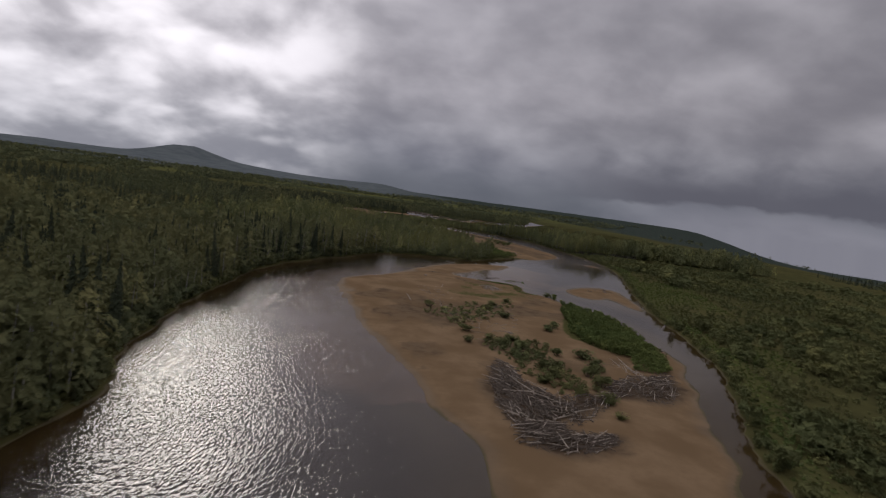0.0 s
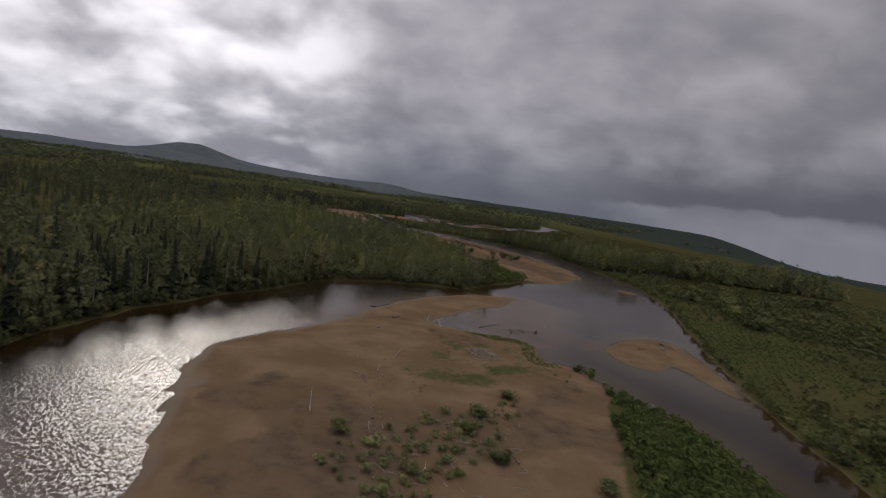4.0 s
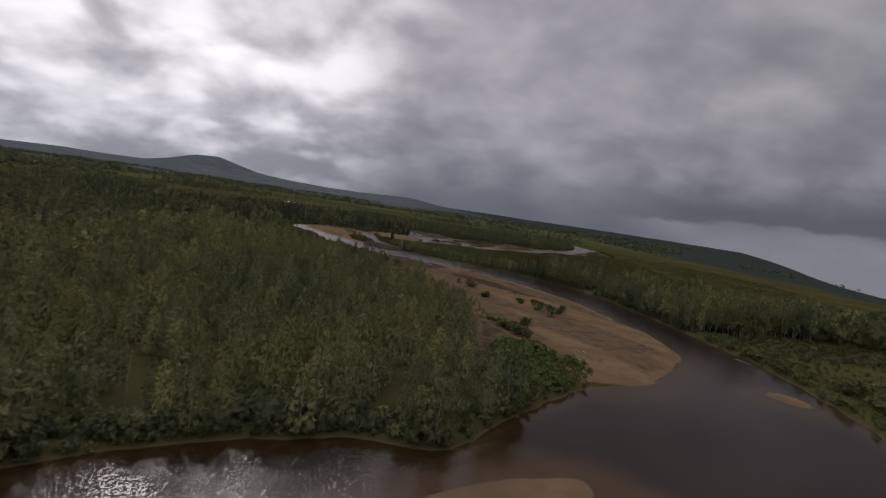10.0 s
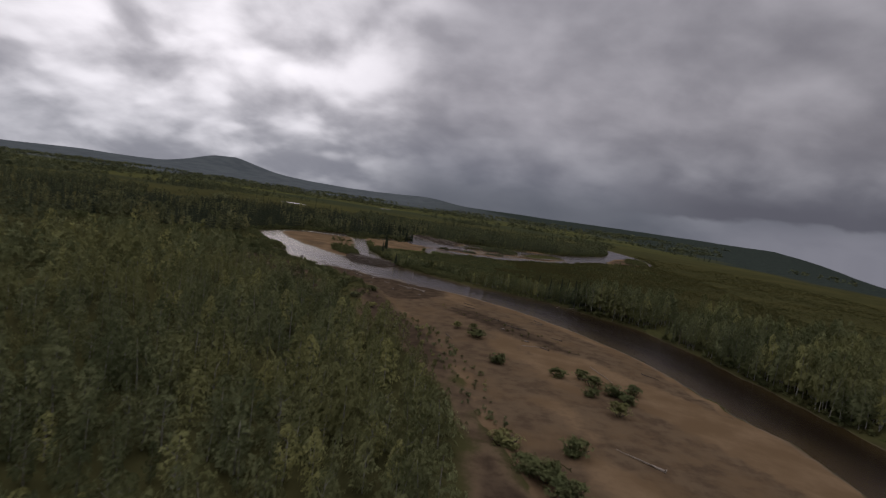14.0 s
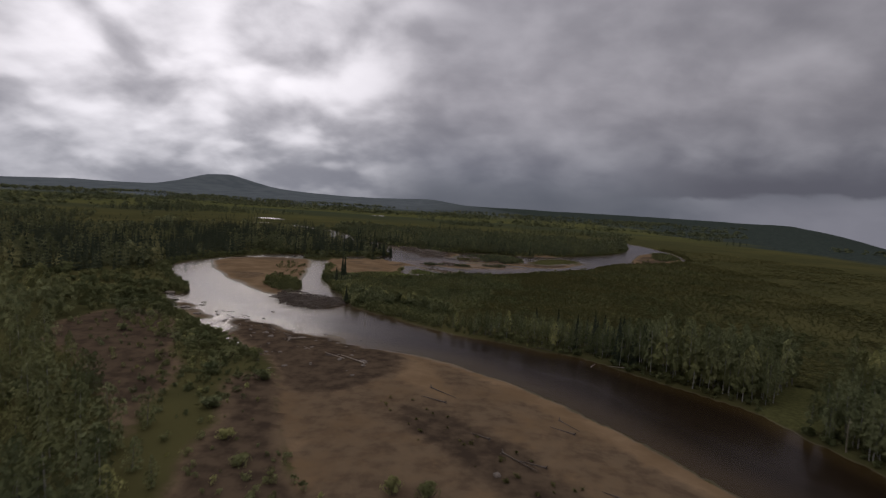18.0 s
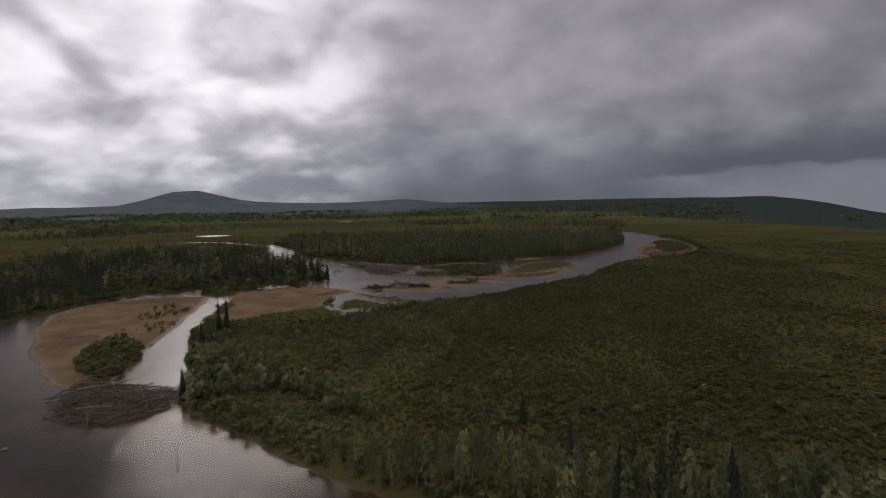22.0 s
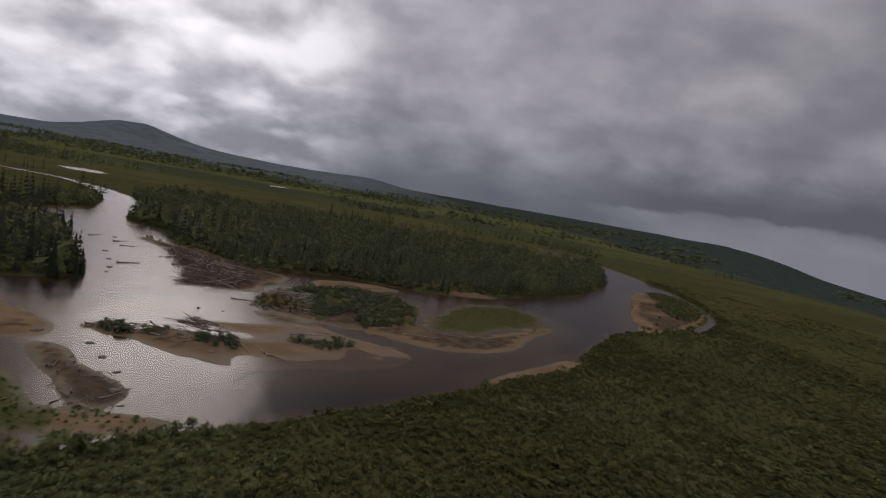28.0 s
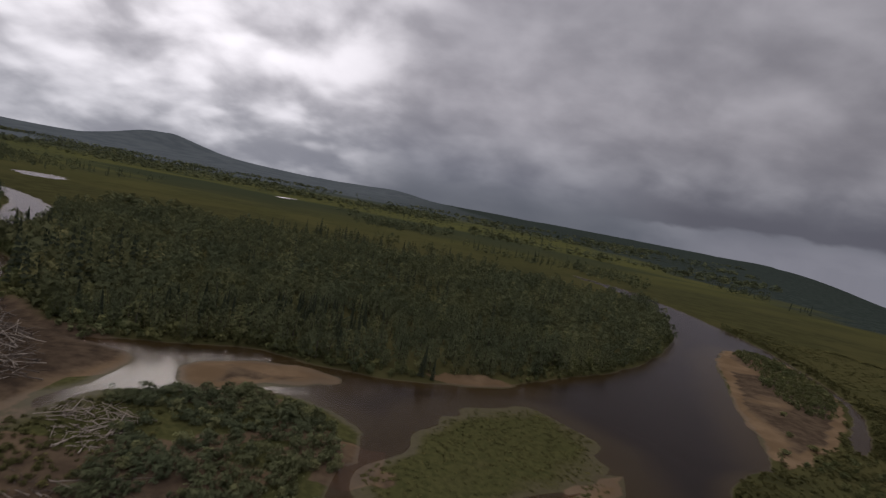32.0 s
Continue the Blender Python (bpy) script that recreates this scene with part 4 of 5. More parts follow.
x, y, r = seats(-75, 30, -60, 345, 1.6, 184)
z, w, s, grass, mud = sample(x, y)
keep = (w > -5.5) & (w < -0.3) & (s < -2) & (x < right_bank(y) - 40)
plant("forest_edge_bushes", bush_mid, x[keep], y[keep], z[keep], 1.4, 3.6, 1.0, [leaf_north, bark_dark], "dark green bushes at the foot of the bank forest", "shrubs", 184, r)
x, y, z, r = grow(4, 20, 260, 520, 960, 4.6, 185)
keep = (off_line(x, y) < 110) & (rough(x, y, 30, 186, 3) > 0.02)
plant("taller_shrubs", bush_near, x[keep], y[keep], z[keep], 0.9, 2.0, 1.5, [leaf_bank, bark_dark], "taller grey-green bushes on the shrub plain", "shrubs", 186, r)

# the woods beyond
for ring, (x0, x1, y0, y1, pitch) in enumerate(((-520, 520, 60, 1500, 8.5), (-1500, 1300, 200, 2700, 17.0))):
    x, y, r = seats(x0, x1, y0, y1, pitch, 200 + ring)
    z, w, s, grass, mud = sample(x, y)
    keep = (w < -2) & (s < 0) & (zone_of(x, y) == 8) & ~((x > -25) & (x < right_bank(y)) & (y > 318) & (y < 650))
    if ring:
        keep &= ~((np.abs(x) < 520) & (y < 1500))
    keep &= rough(x, y, 170, 77, 3) + r.uniform(-0.2, 0.2, len(x)) - np.clip((x - 0.25 * y) / 500, 0, 0.7) > np.where((y > 1150) & (x > -300), 0.06, -0.2)
    x, y, z = x[keep], y[keep], z[keep]
    fir = rough(x, y, 120, 88, 2) + r.uniform(-0.4, 0.4, len(x)) > 0.1
    size = (1.0, 1.1)[ring]
    plant("far_poplar_woods", broad_mid if ring == 0 else broad_far, x[~fir], y[~fir], z[~fir], 5 * size, 9 * size, (1.3, 2.2)[ring], [leaf_north, bark_pale], "distant green woods on the wide plain", "trees", 300 + ring, r)
    plant("far_spruce_woods", spruce_mid if ring == 0 else spruce_far, x[fir], y[fir], z[fir], 6 * size, 10 * size, (1.2, 1.9)[ring], [leaf_spruce, bark_dark], "distant dark spruce woods on the plain", "trees", 310 + ring, r)


def brush(name, outline, pitch, low, high, wide, leaves, label, seed, detail=0, keep_dry=True, ragged=1.0, gaps=-9.0):
    """Bushes filling an outline, as one mass."""
    p = np.array(outline, float)
    r = np.random.RandomState(seed)
    x, y = np.meshgrid(np.arange(p[:, 0].min(), p[:, 0].max(), pitch), np.arange(p[:, 1].min(), p[:, 1].max(), pitch))
    x, y = x.ravel() + r.uniform(-0.6, 0.6, x.size) * pitch, y.ravel() + r.uniform(-0.6, 0.6, y.size) * pitch
    inside = depth_in(outline, x, y) + rough(x, y, 9, seed, 2) * 2.0 + rough(x, y, 21, seed + 7, 2) * ragged > 0.3
    z, w, s, grass, mud = sample(x, y)
    inside &= (z > 0.05) if keep_dry else (z > -0.4)
    inside &= rough(x, y, 13, seed + 9, 3) > gaps
    x, y, z = x[inside], y[inside], z[inside]
    plant(name, (bush_near, bush_mid)[detail], x, y, z, low, high, wide, [leaves, bark_pale], label, "shrubs", seed, r)


brush("green_willow_patch", MEADOWS["island_green"], 1.35, 1.4, 2.6, 1.05, leaf_fresh, "dense bright green willow patch on the sandy island", 401)
brush("island_scrub", [(14, 146), (20, 150), (28, 156), (34, 150), (36, 128), (42, 124), (46, 140), (40, 118), (30, 112), (24, 128), (18, 138)], 1.7, 0.6, 1.5, 1.7, leaf_bank, "patchy green scrub between the driftwood", 402)
brush("willow_clump", [(61, 152), (66, 162), (69, 155), (65, 141), (58, 135), (56, 141)], 1.5, 0.9, 2.1, 1.5, leaf_fresh, "bright green willow clump beside the driftwood", 421)
brush("moss_fringe", [(26, 259), (31, 264), (38, 265), (44, 264), (49, 260), (50, 253), (48, 246), (49, 241), (51, 236), (45, 236), (42, 245), (42, 252), (39, 255), (34, 256)], 0.8, 0.2, 0.42, 2.6, leaf_fresh, "lime-green moss and sedge along the edge of the sand", 432, ragged=0.5)
brush("moss_tufts", MEADOWS["island_moss"], 2.6, 0.1, 0.3, 3.5, leaf_plain, "thin olive moss on the damp sand", 433, gaps=0.05)
brush("shoal_sedge", [(40, 268), (46, 274), (51, 271), (46, 266)], 1.1, 0.15, 0.4, 2.5, leaf_fresh, "yellow-green sedge on a drowned shoal", 434, keep_dry=False, ragged=0.5)
brush("island_scrub", [(2, 178), (10, 186), (24, 200), (36, 210), (32, 196), (26, 180), (18, 164), (10, 160), (4, 168)], 2.3, 0.5, 1.2, 1.9, leaf_willow, "grey-green scrub on the sandy island", 403)
brush("shrub_isle_bushes", [(40, 862), (44, 880), (30, 890), (36, 901), (50, 908), (64, 904), (74, 895), (76, 884), (72, 872), (62, 864), (54, 856)], 1.5, 0.7, 2.3, 1.5, leaf_north, "patchy green willow bushes on the river isle", 404, ragged=5.0, gaps=-0.06)
brush("bar_bushes", [(41, 832), (42, 838), (50, 841), (58, 841), (57, 836), (48, 833)], 1.5, 0.9, 1.9, 1.5, leaf_north, "green bushes on the sand bar", 405)
brush("bar_bushes", [(24, 823), (25, 830), (34, 831), (34, 823)], 1.5, 0.9, 1.8, 1.5, leaf_north, "green bushes on the sand bar", 406)
brush("bar_bushes", [(2, 820), (4, 827), (10, 830), (17, 832), (18, 827), (10, 822)], 1.5, 0.9, 2.0, 1.5, leaf_north, "green bushes round a stranded log", 407)
brush("slough_bushes", [(-14, 580), (-24, 595), (-42, 609), (-70, 634), (-86, 650), (-90, 640), (-76, 624), (-50, 602), (-32, 586), (-20, 572)], 2.4, 0.8, 2.2, 1.15, leaf_willow, "green willow bushes along the slough", 408)
brush("flat_scrub", [(-80, 610), (-60, 628), (-36, 602), (-10, 570), (8, 545), (18, 520), (6, 512), (-20, 548), (-50, 580)], 4.6, 0.5, 1.6, 1.2, leaf_willow, "thin scrub on the brown river flat", 409)
brush("point_thicket", [(-10, 700), (-20, 736), (-8, 744), (20, 752), (62, 752), (64, 704), (46, 668), (24, 662), (4, 676)], 2.3, 0.8, 1.8, 1.7, leaf_bank, "soft olive-green willow bushes behind the point", 424, gaps=0.26)
brush("bank_willows", [(8, 736), (14, 748), (28, 762), (56, 777), (66, 760), (64, 722), (40, 714), (22, 716), (10, 726)], 2.0, 0.9, 2.1, 1.4, leaf_bank, "olive-green willows above the braided river", 425, gaps=0.15)
brush("channel_willows", [(-19, 701), (-30, 716), (-33, 728), (-34, 742), (-28, 747), (-35, 764), (-26, 766), (-24, 747), (-22, 729), (-22, 717), (-16, 703)], 1.7, 1.3, 3.0, 1.1, leaf_north, "dark willow bushes lining the side channel", 435, gaps=-0.25)
# grass between the bushes of the point
x, y, r = seats(-60, 72, 632, 800, 1.5, 436)
z, w, s, grass, mud = sample(x, y)
keep = (zone_of(x, y) == 9) & (w < -0.8) & (s < -1) & (z > 0.1)
plant("point_grass", tuft_mid, x[keep], y[keep], z[keep], 0.45, 1.0, 2.2, [leaf_bank, bark_pale], "tall olive grass between the bushes of the point", "grass", 436, r)
brush("flat_bushes", [(-38, 592), (-22, 597), (-8, 578), (-6, 552), (-20, 558), (-32, 574)], 2.5, 0.4, 1.5, 1.5, leaf_bank, "grass-green low bushes between slough and brown flat", 423)
brush("round_bar_bushes", [(-36, 682), (-37, 700), (-46, 737), (-56, 774), (-66, 803), (-80, 800), (-72, 762), (-60, 722), (-50, 694), (-42, 680)], 2.8, 0.6, 1.5, 1.3, leaf_bank, "green bushes on the round sand bar", 410, ragged=3.0, gaps=0.12)
brush("round_bar_thicket", [(-35, 680), (-36, 699), (-44, 711), (-60, 724), (-57, 706), (-47, 688)], 1.8, 1.2, 2.6, 1.3, leaf_bank, "dense dark green bushes at the end of the sand bar", 422)
brush("east_beach_bushes", [(199, 972), (198, 994), (208, 1020), (216, 1052), (226, 1078), (236, 1052), (233, 1020), (224, 996), (211, 978)], 1.9, 0.8, 2.2, 1.2, leaf_bank, "green bushes behind the east beach", 412, 1)
brush("point_bushes", [(-8, 664), (-14, 680), (-24, 702), (-14, 706), (4, 690), (22, 672), (34, 655), (22, 662), (10, 672)], 2.3, 2.4, 5.0, 0.85, leaf_willow, "tall willow bushes on the wooded point", 413)
brush("jam_scrub", [(-50, 946), (-20, 932), (10, 918), (34, 930), (20, 936), (-10, 940), (-40, 956)], 2.4, 0.9, 2.4, 1.1, leaf_willow, "green bushes behind the log jam", 414, 1)
brush("beach_edge_bushes", [(40, 372), (41, 402), (52, 413), (62, 405), (67, 392), (58, 379), (48, 368)], 2.0, 1.3, 3.0, 1.15, leaf_fresh, "bright green bushes at the head of the beach", 415)
for k, outline in enumerate((BARS["braid_green"], BARS["creek_islet"], BARS["west_meadow"])):
    brush("braid_sedge", outline, 1.5, 0.25, 0.6, 2.2, leaf_fresh, "low green sedge on the braid islands", 416 + 40 * k, 1)
brush("bank_lawn_sedge", MEADOWS["bank_lawn"], 1.2, 0.25, 0.5, 2.4, leaf_fresh, "bright green sedge lawn on the cut bank", 431, 1)
brush("green_bar_sedge", BARS["green_bar"], 1.1, 0.08, 0.20, 7.0, leaf_plain, "low olive-green sedge on the flooded bar", 417, 1, ragged=5.0)

brush("isle_sedge", [(23, 866), (22, 880), (28, 893), (38, 890), (44, 876), (40, 862), (30, 861)], 1.6, 0.4, 0.9, 2.0, leaf_plain, "low olive-green growth on the river isle", 418, ragged=4.0)

brush("beach_scrub", [(14, 540), (28, 512), (40, 482), (44, 452), (40, 446), (32, 474), (22, 500), (8, 532)], 3.2, 0.6, 1.7, 1.2, leaf_willow, "low grey-green scrub along the top of the beach", 419)
brush("band_scrub", [(22, 568), (37, 562), (54, 542), (72, 517), (60, 515), (42, 537), (30, 548)], 4.2, 0.3, 0.8, 1.6, leaf_plain, "thin olive growth on the silt band", 420, 1)

# ---- single things ----
def part(name, bm, mat, parent, label=""):
    me = bpy.data.meshes.new(name)
    bm.to_mesh(me)
    bm.free()
    me.materials.append(mat)
    ob = new(name, me)
    ob.parent = parent
    return tagged(ob, label) if label else ob


def bm_of(verts, faces):
    bm = bmesh.new()
    vs = [bm.verts.new(v) for v in verts]
    for f in faces:
        bm.faces.new([vs[i] for i in f])
    return bm


def stand(x, y):
    return float(sample(np.array([float(x)]), np.array([float(y)]))[0][0])


def limb(bm, start, end, r0, r1, sides=5):
    """A tapered branch between two places."""
    a, b = Vector(start), Vector(end)
    turn = (b - a).to_track_quat("Z", "Y")
    rings = []
    for c, r in ((a, r0), ((a + b) / 2 + Vector((0.02, -0.015, 0.01)) * (b - a).length, (r0 + r1) / 2), (b, r1)):
        rings.append([bm.verts.new(c + turn @ Vector((math.cos(6.283 * k / sides) * r, math.sin(6.283 * k / sides) * r, 0))) for k in range(sides)])
    for lo, hi in zip(rings, rings[1:]):
        for k in range(sides):
            bm.faces.new((lo[k], lo[(k + 1) % sides], hi[(k + 1) % sides], hi[k]))
    bm.faces.new(rings[0][::-1])
    bm.faces.new(rings[-1])


def make_bush(seed, leaves, label, group):
    """A willow bush, about 1 m high before sizing: stems and a leafy crown."""
    r = np.random.RandomState(seed)
    root = tagged(new("willow_bush"), label, "bush", group)
    bm = bmesh.new()
    for k in range(6):
        a = 6.283 * k / 6 + r.uniform(-0.3, 0.3)
        limb(bm, (0.05 * math.cos(a), 0.05 * math.sin(a), -0.15), (0.38 * math.cos(a), 0.38 * math.sin(a), r.uniform(0.5, 0.8)), 0.022, 0.008, 4)
    part("stems", bm, bark_dark, root, "thin brown stems")
    part("crown", bm_of(*leaf_cloud(r, 380, 0.0, 0.52, 0.11)), leaves, root)
    return root


def make_poplar(seed, label, group):
    """A young poplar of height 1 before sizing: trunk with limbs, and an uneven crown."""
    r = np.random.RandomState(seed)
    root = tagged(new("poplar_tree"), label, "tree", group)
    bm = bmesh.new()
    limb(bm, (0, 0, -0.03), (0.01, 0.01, 0.86), 0.014, 0.004)
    for k in range(5):
        a, z = 2.4 * k + r.uniform(-0.4, 0.4), 0.28 + 0.11 * k
        limb(bm, (0, 0, z), (0.15 * math.cos(a), 0.15 * math.sin(a), z + 0.16), 0.006, 0.002, 3)
    part("trunk", bm, bark_pale, root, "pale grey trunk with thin limbs")
    part("crown", bm_of(*tree_cloud(r, 240, 0.08, 0.21, 0.062)), leaf_willow, root)
    return root


def make_spruce(seed, label, group):
    """A narrow spruce of height 1 before sizing: a straight trunk and drooping boughs."""
    r = np.random.RandomState(seed)
    root = tagged(new("spruce_tree"), label, "tree", group)
    bm = bmesh.new()
    limb(bm, (0, 0, -0.03), (0, 0, 0.97), 0.015, 0.003)
    part("trunk", bm, bark_dark, root, "straight dark trunk")
    part("crown", bm_of(*needle_cone(r, 22, 8, 0.125, 0.04)), leaf_spruce, root)
    return root


def make_snag(seed, label, group):
    """A dead standing tree, bare and bleached, of height 1 before sizing."""
    r = np.random.RandomState(seed)
    root = tagged(new("dead_tree"), label, "tree", group)
    bm = bmesh.new()
    limb(bm, (0, 0, -0.03), (0.03, 0.02, 1.0), 0.016, 0.004)
    trunk = part("trunk", bm, drift, root)
    for k in range(7):
        a, z = 2.4 * k, 0.35 + 0.08 * k
        bm = bmesh.new()
        limb(bm, (0.02 * z, 0.01 * z, z), (0.10 * math.cos(a), 0.10 * math.sin(a), z + 0.05), 0.005, 0.001, 3)
        part("branch", bm, drift, trunk)
    return root


def log_mesh(name, seed, rooted, mat):
    """A stripped trunk lying along x, 1 m long and 1 m thick before sizing is set by the maker; rooted: with a root plate."""
    r = np.random.RandomState(seed)
    bm = bmesh.new()
    sides, rings = 6, []
    line = np.cumsum(r.normal(size=(6, 2)) * 0.06, 0)
    for k in range(6):
        f = k / 5
        rad = (0.5 if not rooted or k else 0.85) * (1 - 0.62 * f)
        rings.append([bm.verts.new((f, line[k, 0] + math.cos(6.283 * j / sides) * rad * r.uniform(0.85, 1.1), line[k, 1] + math.sin(6.283 * j / sides) * rad)) for j in range(sides)])
    for lo, hi in zip(rings, rings[1:]):
        for k in range(sides):
            bm.faces.new((lo[k], lo[(k + 1) % sides], hi[(k + 1) % sides], hi[k]))
    bm.faces.new(rings[0][::-1])
    bm.faces.new(rings[-1])
    if rooted:
        for k in range(7):
            a = 6.283 * k / 7 + r.uniform(-0.3, 0.3)
            tip = (r.uniform(-0.10, 0.02), math.cos(a) * r.uniform(1.6, 2.6), math.sin(a) * r.uniform(1.4, 2.3))
            base = [(0.03, math.cos(a + d) * 0.55, math.sin(a + d) * 0.55) for d in (-0.35, 0.35)] + [(-0.01, math.cos(a) * 0.2, math.sin(a) * 0.2)]
            vs = [bm.verts.new(p) for p in base + [tip]]
            for i, j in ((0, 1), (1, 2), (2, 0)):
                bm.faces.new((vs[i], vs[j], vs[3]))
    me = bpy.data.meshes.new(name)
    bm.to_mesh(me)
    bm.free()
    me.materials.append(mat)
    return me


logs_pale = [log_mesh("log", 500 + k, k == 0, drift) for k in range(5)]
logs_dark = [log_mesh("log", 520 + k, k < 2, drift_dark) for k in range(5)]


def drift_pile(outline, count, heading, spread, long, thick, rise, pale, label, group, seed):
    """A heap of stranded logs; each log is a part of it."""
    p = np.array(outline, float)
    r = np.random.RandomState(seed)
    cx, cy = p.mean(0)
    base = stand(cx, cy)
    root = tagged(new("driftwood_pile"), label, "driftwood", group)
    root.location = (cx, cy, base)
    made = 0
    while made < count:
        x, y = r.uniform(p[:, 0].min(), p[:, 0].max()), r.uniform(p[:, 1].min(), p[:, 1].max())
        deep = depth_in(outline, np.array([x]), np.array([y]))[0]
        if deep < 0:
            continue
        me = (logs_pale if r.rand() < pale else logs_dark)[r.randint(5)]
        ob = new("log", me)
        ob.parent = root
        length = r.uniform(*long)
        width = r.uniform(*thick)
        lift = max(stand(x, y), 0.0) - base + r.uniform(0.05, rise) * min(1.0, 0.3 + deep / 3)
        turn = radians(heading + r.normal() * spread)
        ob.matrix_basis = Matrix.LocRotScale((x - cx - 0.5 * length * math.cos(turn), y - cy - 0.5 * length * math.sin(turn), lift),
                                             Euler((r.uniform(0, 6.3), radians(r.normal() * 4), turn)), (length, width, width))
        made += 1
    # the small stuff between the logs
    n = count * 8
    x, y = r.uniform(p[:, 0].min(), p[:, 0].max(), n), r.uniform(p[:, 1].min(), p[:, 1].max(), n)
    deep = depth_in(outline, x, y)
    x, y, deep = x[deep > -0.4], y[deep > -0.4], deep[deep > -0.4]
    n = len(x)
    turn = np.radians(heading + r.normal(size=n) * spread * 1.6)
    run = r.uniform(0.5, 2.6, n)
    z = np.maximum(sample(x, y)[0], 0.0) - base + r.uniform(0.02, rise * 0.7, n) * np.minimum(1.0, 0.25 + np.maximum(deep, 0) / 3)
    d = np.stack([np.cos(turn), np.sin(turn), r.normal(size=n) * 0.22], 1) * run[:, None]
    a = np.stack([x - cx, y - cy, z], 1) - d * 0.5
    thin = r.uniform(0.03, 0.09, n)[:, None]
    across = np.stack([-np.sin(turn), np.cos(turn), np.zeros(n)], 1) * thin
    high = np.stack([np.zeros(n), np.zeros(n), np.ones(n)], 1) * thin * 1.6
    verts = np.stack([a - across, a + across, a + high, a + d - across * 0.5, a + d + across * 0.5, a + d + high * 0.6], 1).reshape(-1, 3)
    one = np.array([(0, 2, 5), (0, 5, 3), (2, 1, 4), (2, 4, 5), (1, 0, 3), (1, 3, 4), (0, 1, 2), (3, 5, 4)])
    faces = (one[None] + 6 * np.arange(n)[:, None, None]).reshape(-1, 3)
    twigs = mesh_object("brushwood", verts, faces, [drift_dark if pale < 0.7 else drift], root)
    tagged(twigs, "tangle of thin broken branches", kind="stuff")
    return root


PILE = "driftwood piles on the river bars"
drift_pile([(19, 130), (16, 113), (16, 103), (18, 95), (24, 98), (27, 104), (28, 111), (23, 118), (22, 128)], 170, 118, 24, (2.0, 7.0), (0.10, 0.28), 1.2, 0.34, "large tangled drift of bleached logs on the sandy island", PILE, 601)
drift_pile([(18, 95), (18, 89), (22, 86), (27, 86), (33, 90), (35, 94), (32, 94), (27, 92), (26, 97)], 95, 20, 30, (1.8, 6.0), (0.10, 0.26), 1.1, 0.4, "curved bank of dark driftwood at the head of the island", PILE, 612)
drift_pile([(25, 104), (28, 97), (33, 102), (39, 110), (45, 124), (40, 116), (34, 113), (28, 111)], 90, 55, 26, (1.8, 6.0), (0.10, 0.26), 1.0, 0.35, "arm of driftwood logs lying between green bushes", PILE, 613)
drift_pile([(40, 115), (45, 125), (53, 132), (57, 134), (64, 139), (60, 126), (53, 116), (47, 117)], 110, 35, 35, (2, 6), (0.10, 0.26), 0.8, 0.32, "tangle of grey driftwood beside the willow patch", PILE, 602)
drift_pile([(27, 233), (28, 241), (32, 242), (34, 236), (31, 232)], 16, 80, 60, (2, 6), (0.10, 0.22), 0.6, 0.95, "small heap of bleached branches on mossy sand", PILE, 614)
drift_pile([(51, 143), (50, 139), (54, 130), (56, 132), (53, 141)], 9, 100, 8, (4, 8), (0.14, 0.24), 0.3, 0.95, "few long bleached trunks beside the willows", PILE, 615)
drift_pile([(-33, 661), (-41, 679), (-26, 678), (-18, 677), (-11, 669), (-15, 659), (-22, 656)], 220, 30, 58, (3, 9), (0.13, 0.30), 2.4, 0.08, "dark log jam of long trunks across the channel mouth", PILE, 603)
drift_pile([(24, 886), (29, 891), (40, 885), (38, 874), (30, 878)], 30, 100, 45, (3, 8), (0.14, 0.30), 0.8, 0.9, "heap of white bleached driftwood trunks on the isle", PILE, 604)
drift_pile([(-31, 931), (-18, 908), (-6, 888), (-2, 876), (11, 880), (13, 892), (6, 906), (-8, 918), (-26, 934)], 280, 130, 56, (4, 12), (0.14, 0.32), 2.0, 0.26, "wide log jam of grey-brown trunks on the muddy shore", PILE, 605)
drift_pile([(15, 838), (18, 842), (26, 836), (24, 829), (18, 830)], 16, 160, 25, (3, 9), (0.16, 0.32), 0.6, 0.3, "dark stranded logs on the low bar", PILE, 606)
drift_pile([(2, 821), (3, 826), (12, 830), (26, 830), (30, 828), (26, 824), (12, 822)], 26, 12, 28, (2, 8), (0.12, 0.28), 0.5, 0.25, "line of stranded logs along the head of the bar", PILE, 616)
drift_pile([(24, 862), (23, 868), (40, 866), (60, 868), (60, 862), (44, 860)], 16, 170, 25, (2, 6), (0.12, 0.26), 0.4, 0.4, "scattered driftwood along the edge of the isle", PILE, 607)
drift_pile([(24, 144), (20, 152), (28, 160), (34, 206), (20, 190), (8, 176), (16, 150)], 22, 80, 45, (1.5, 5), (0.10, 0.2), 0.3, 0.7, "scattered bleached branches among the island scrub", PILE, 608)
drift_pile([(10, 178), (4, 200), (0, 220), (6, 224), (12, 204)], 9, 95, 20, (2, 6), (0.10, 0.2), 0.3, 0.7, "scattered driftwood on the open sand", PILE, 609)
drift_pile([(2, 806), (12, 803), (22, 797), (28, 789), (24, 783), (12, 792)], 20, 130, 40, (1.5, 5), (0.12, 0.28), 0.4, 0.15, "dark drowned branches on the shoal", PILE, 610)
drift_pile([(-50, 640), (-30, 622), (-14, 606), (-8, 612), (-24, 626), (-44, 640)], 16, 140, 35, (1.5, 5), (0.12, 0.3), 0.4, 0.3, "dark driftwood stranded on the muddy spit", PILE, 611)


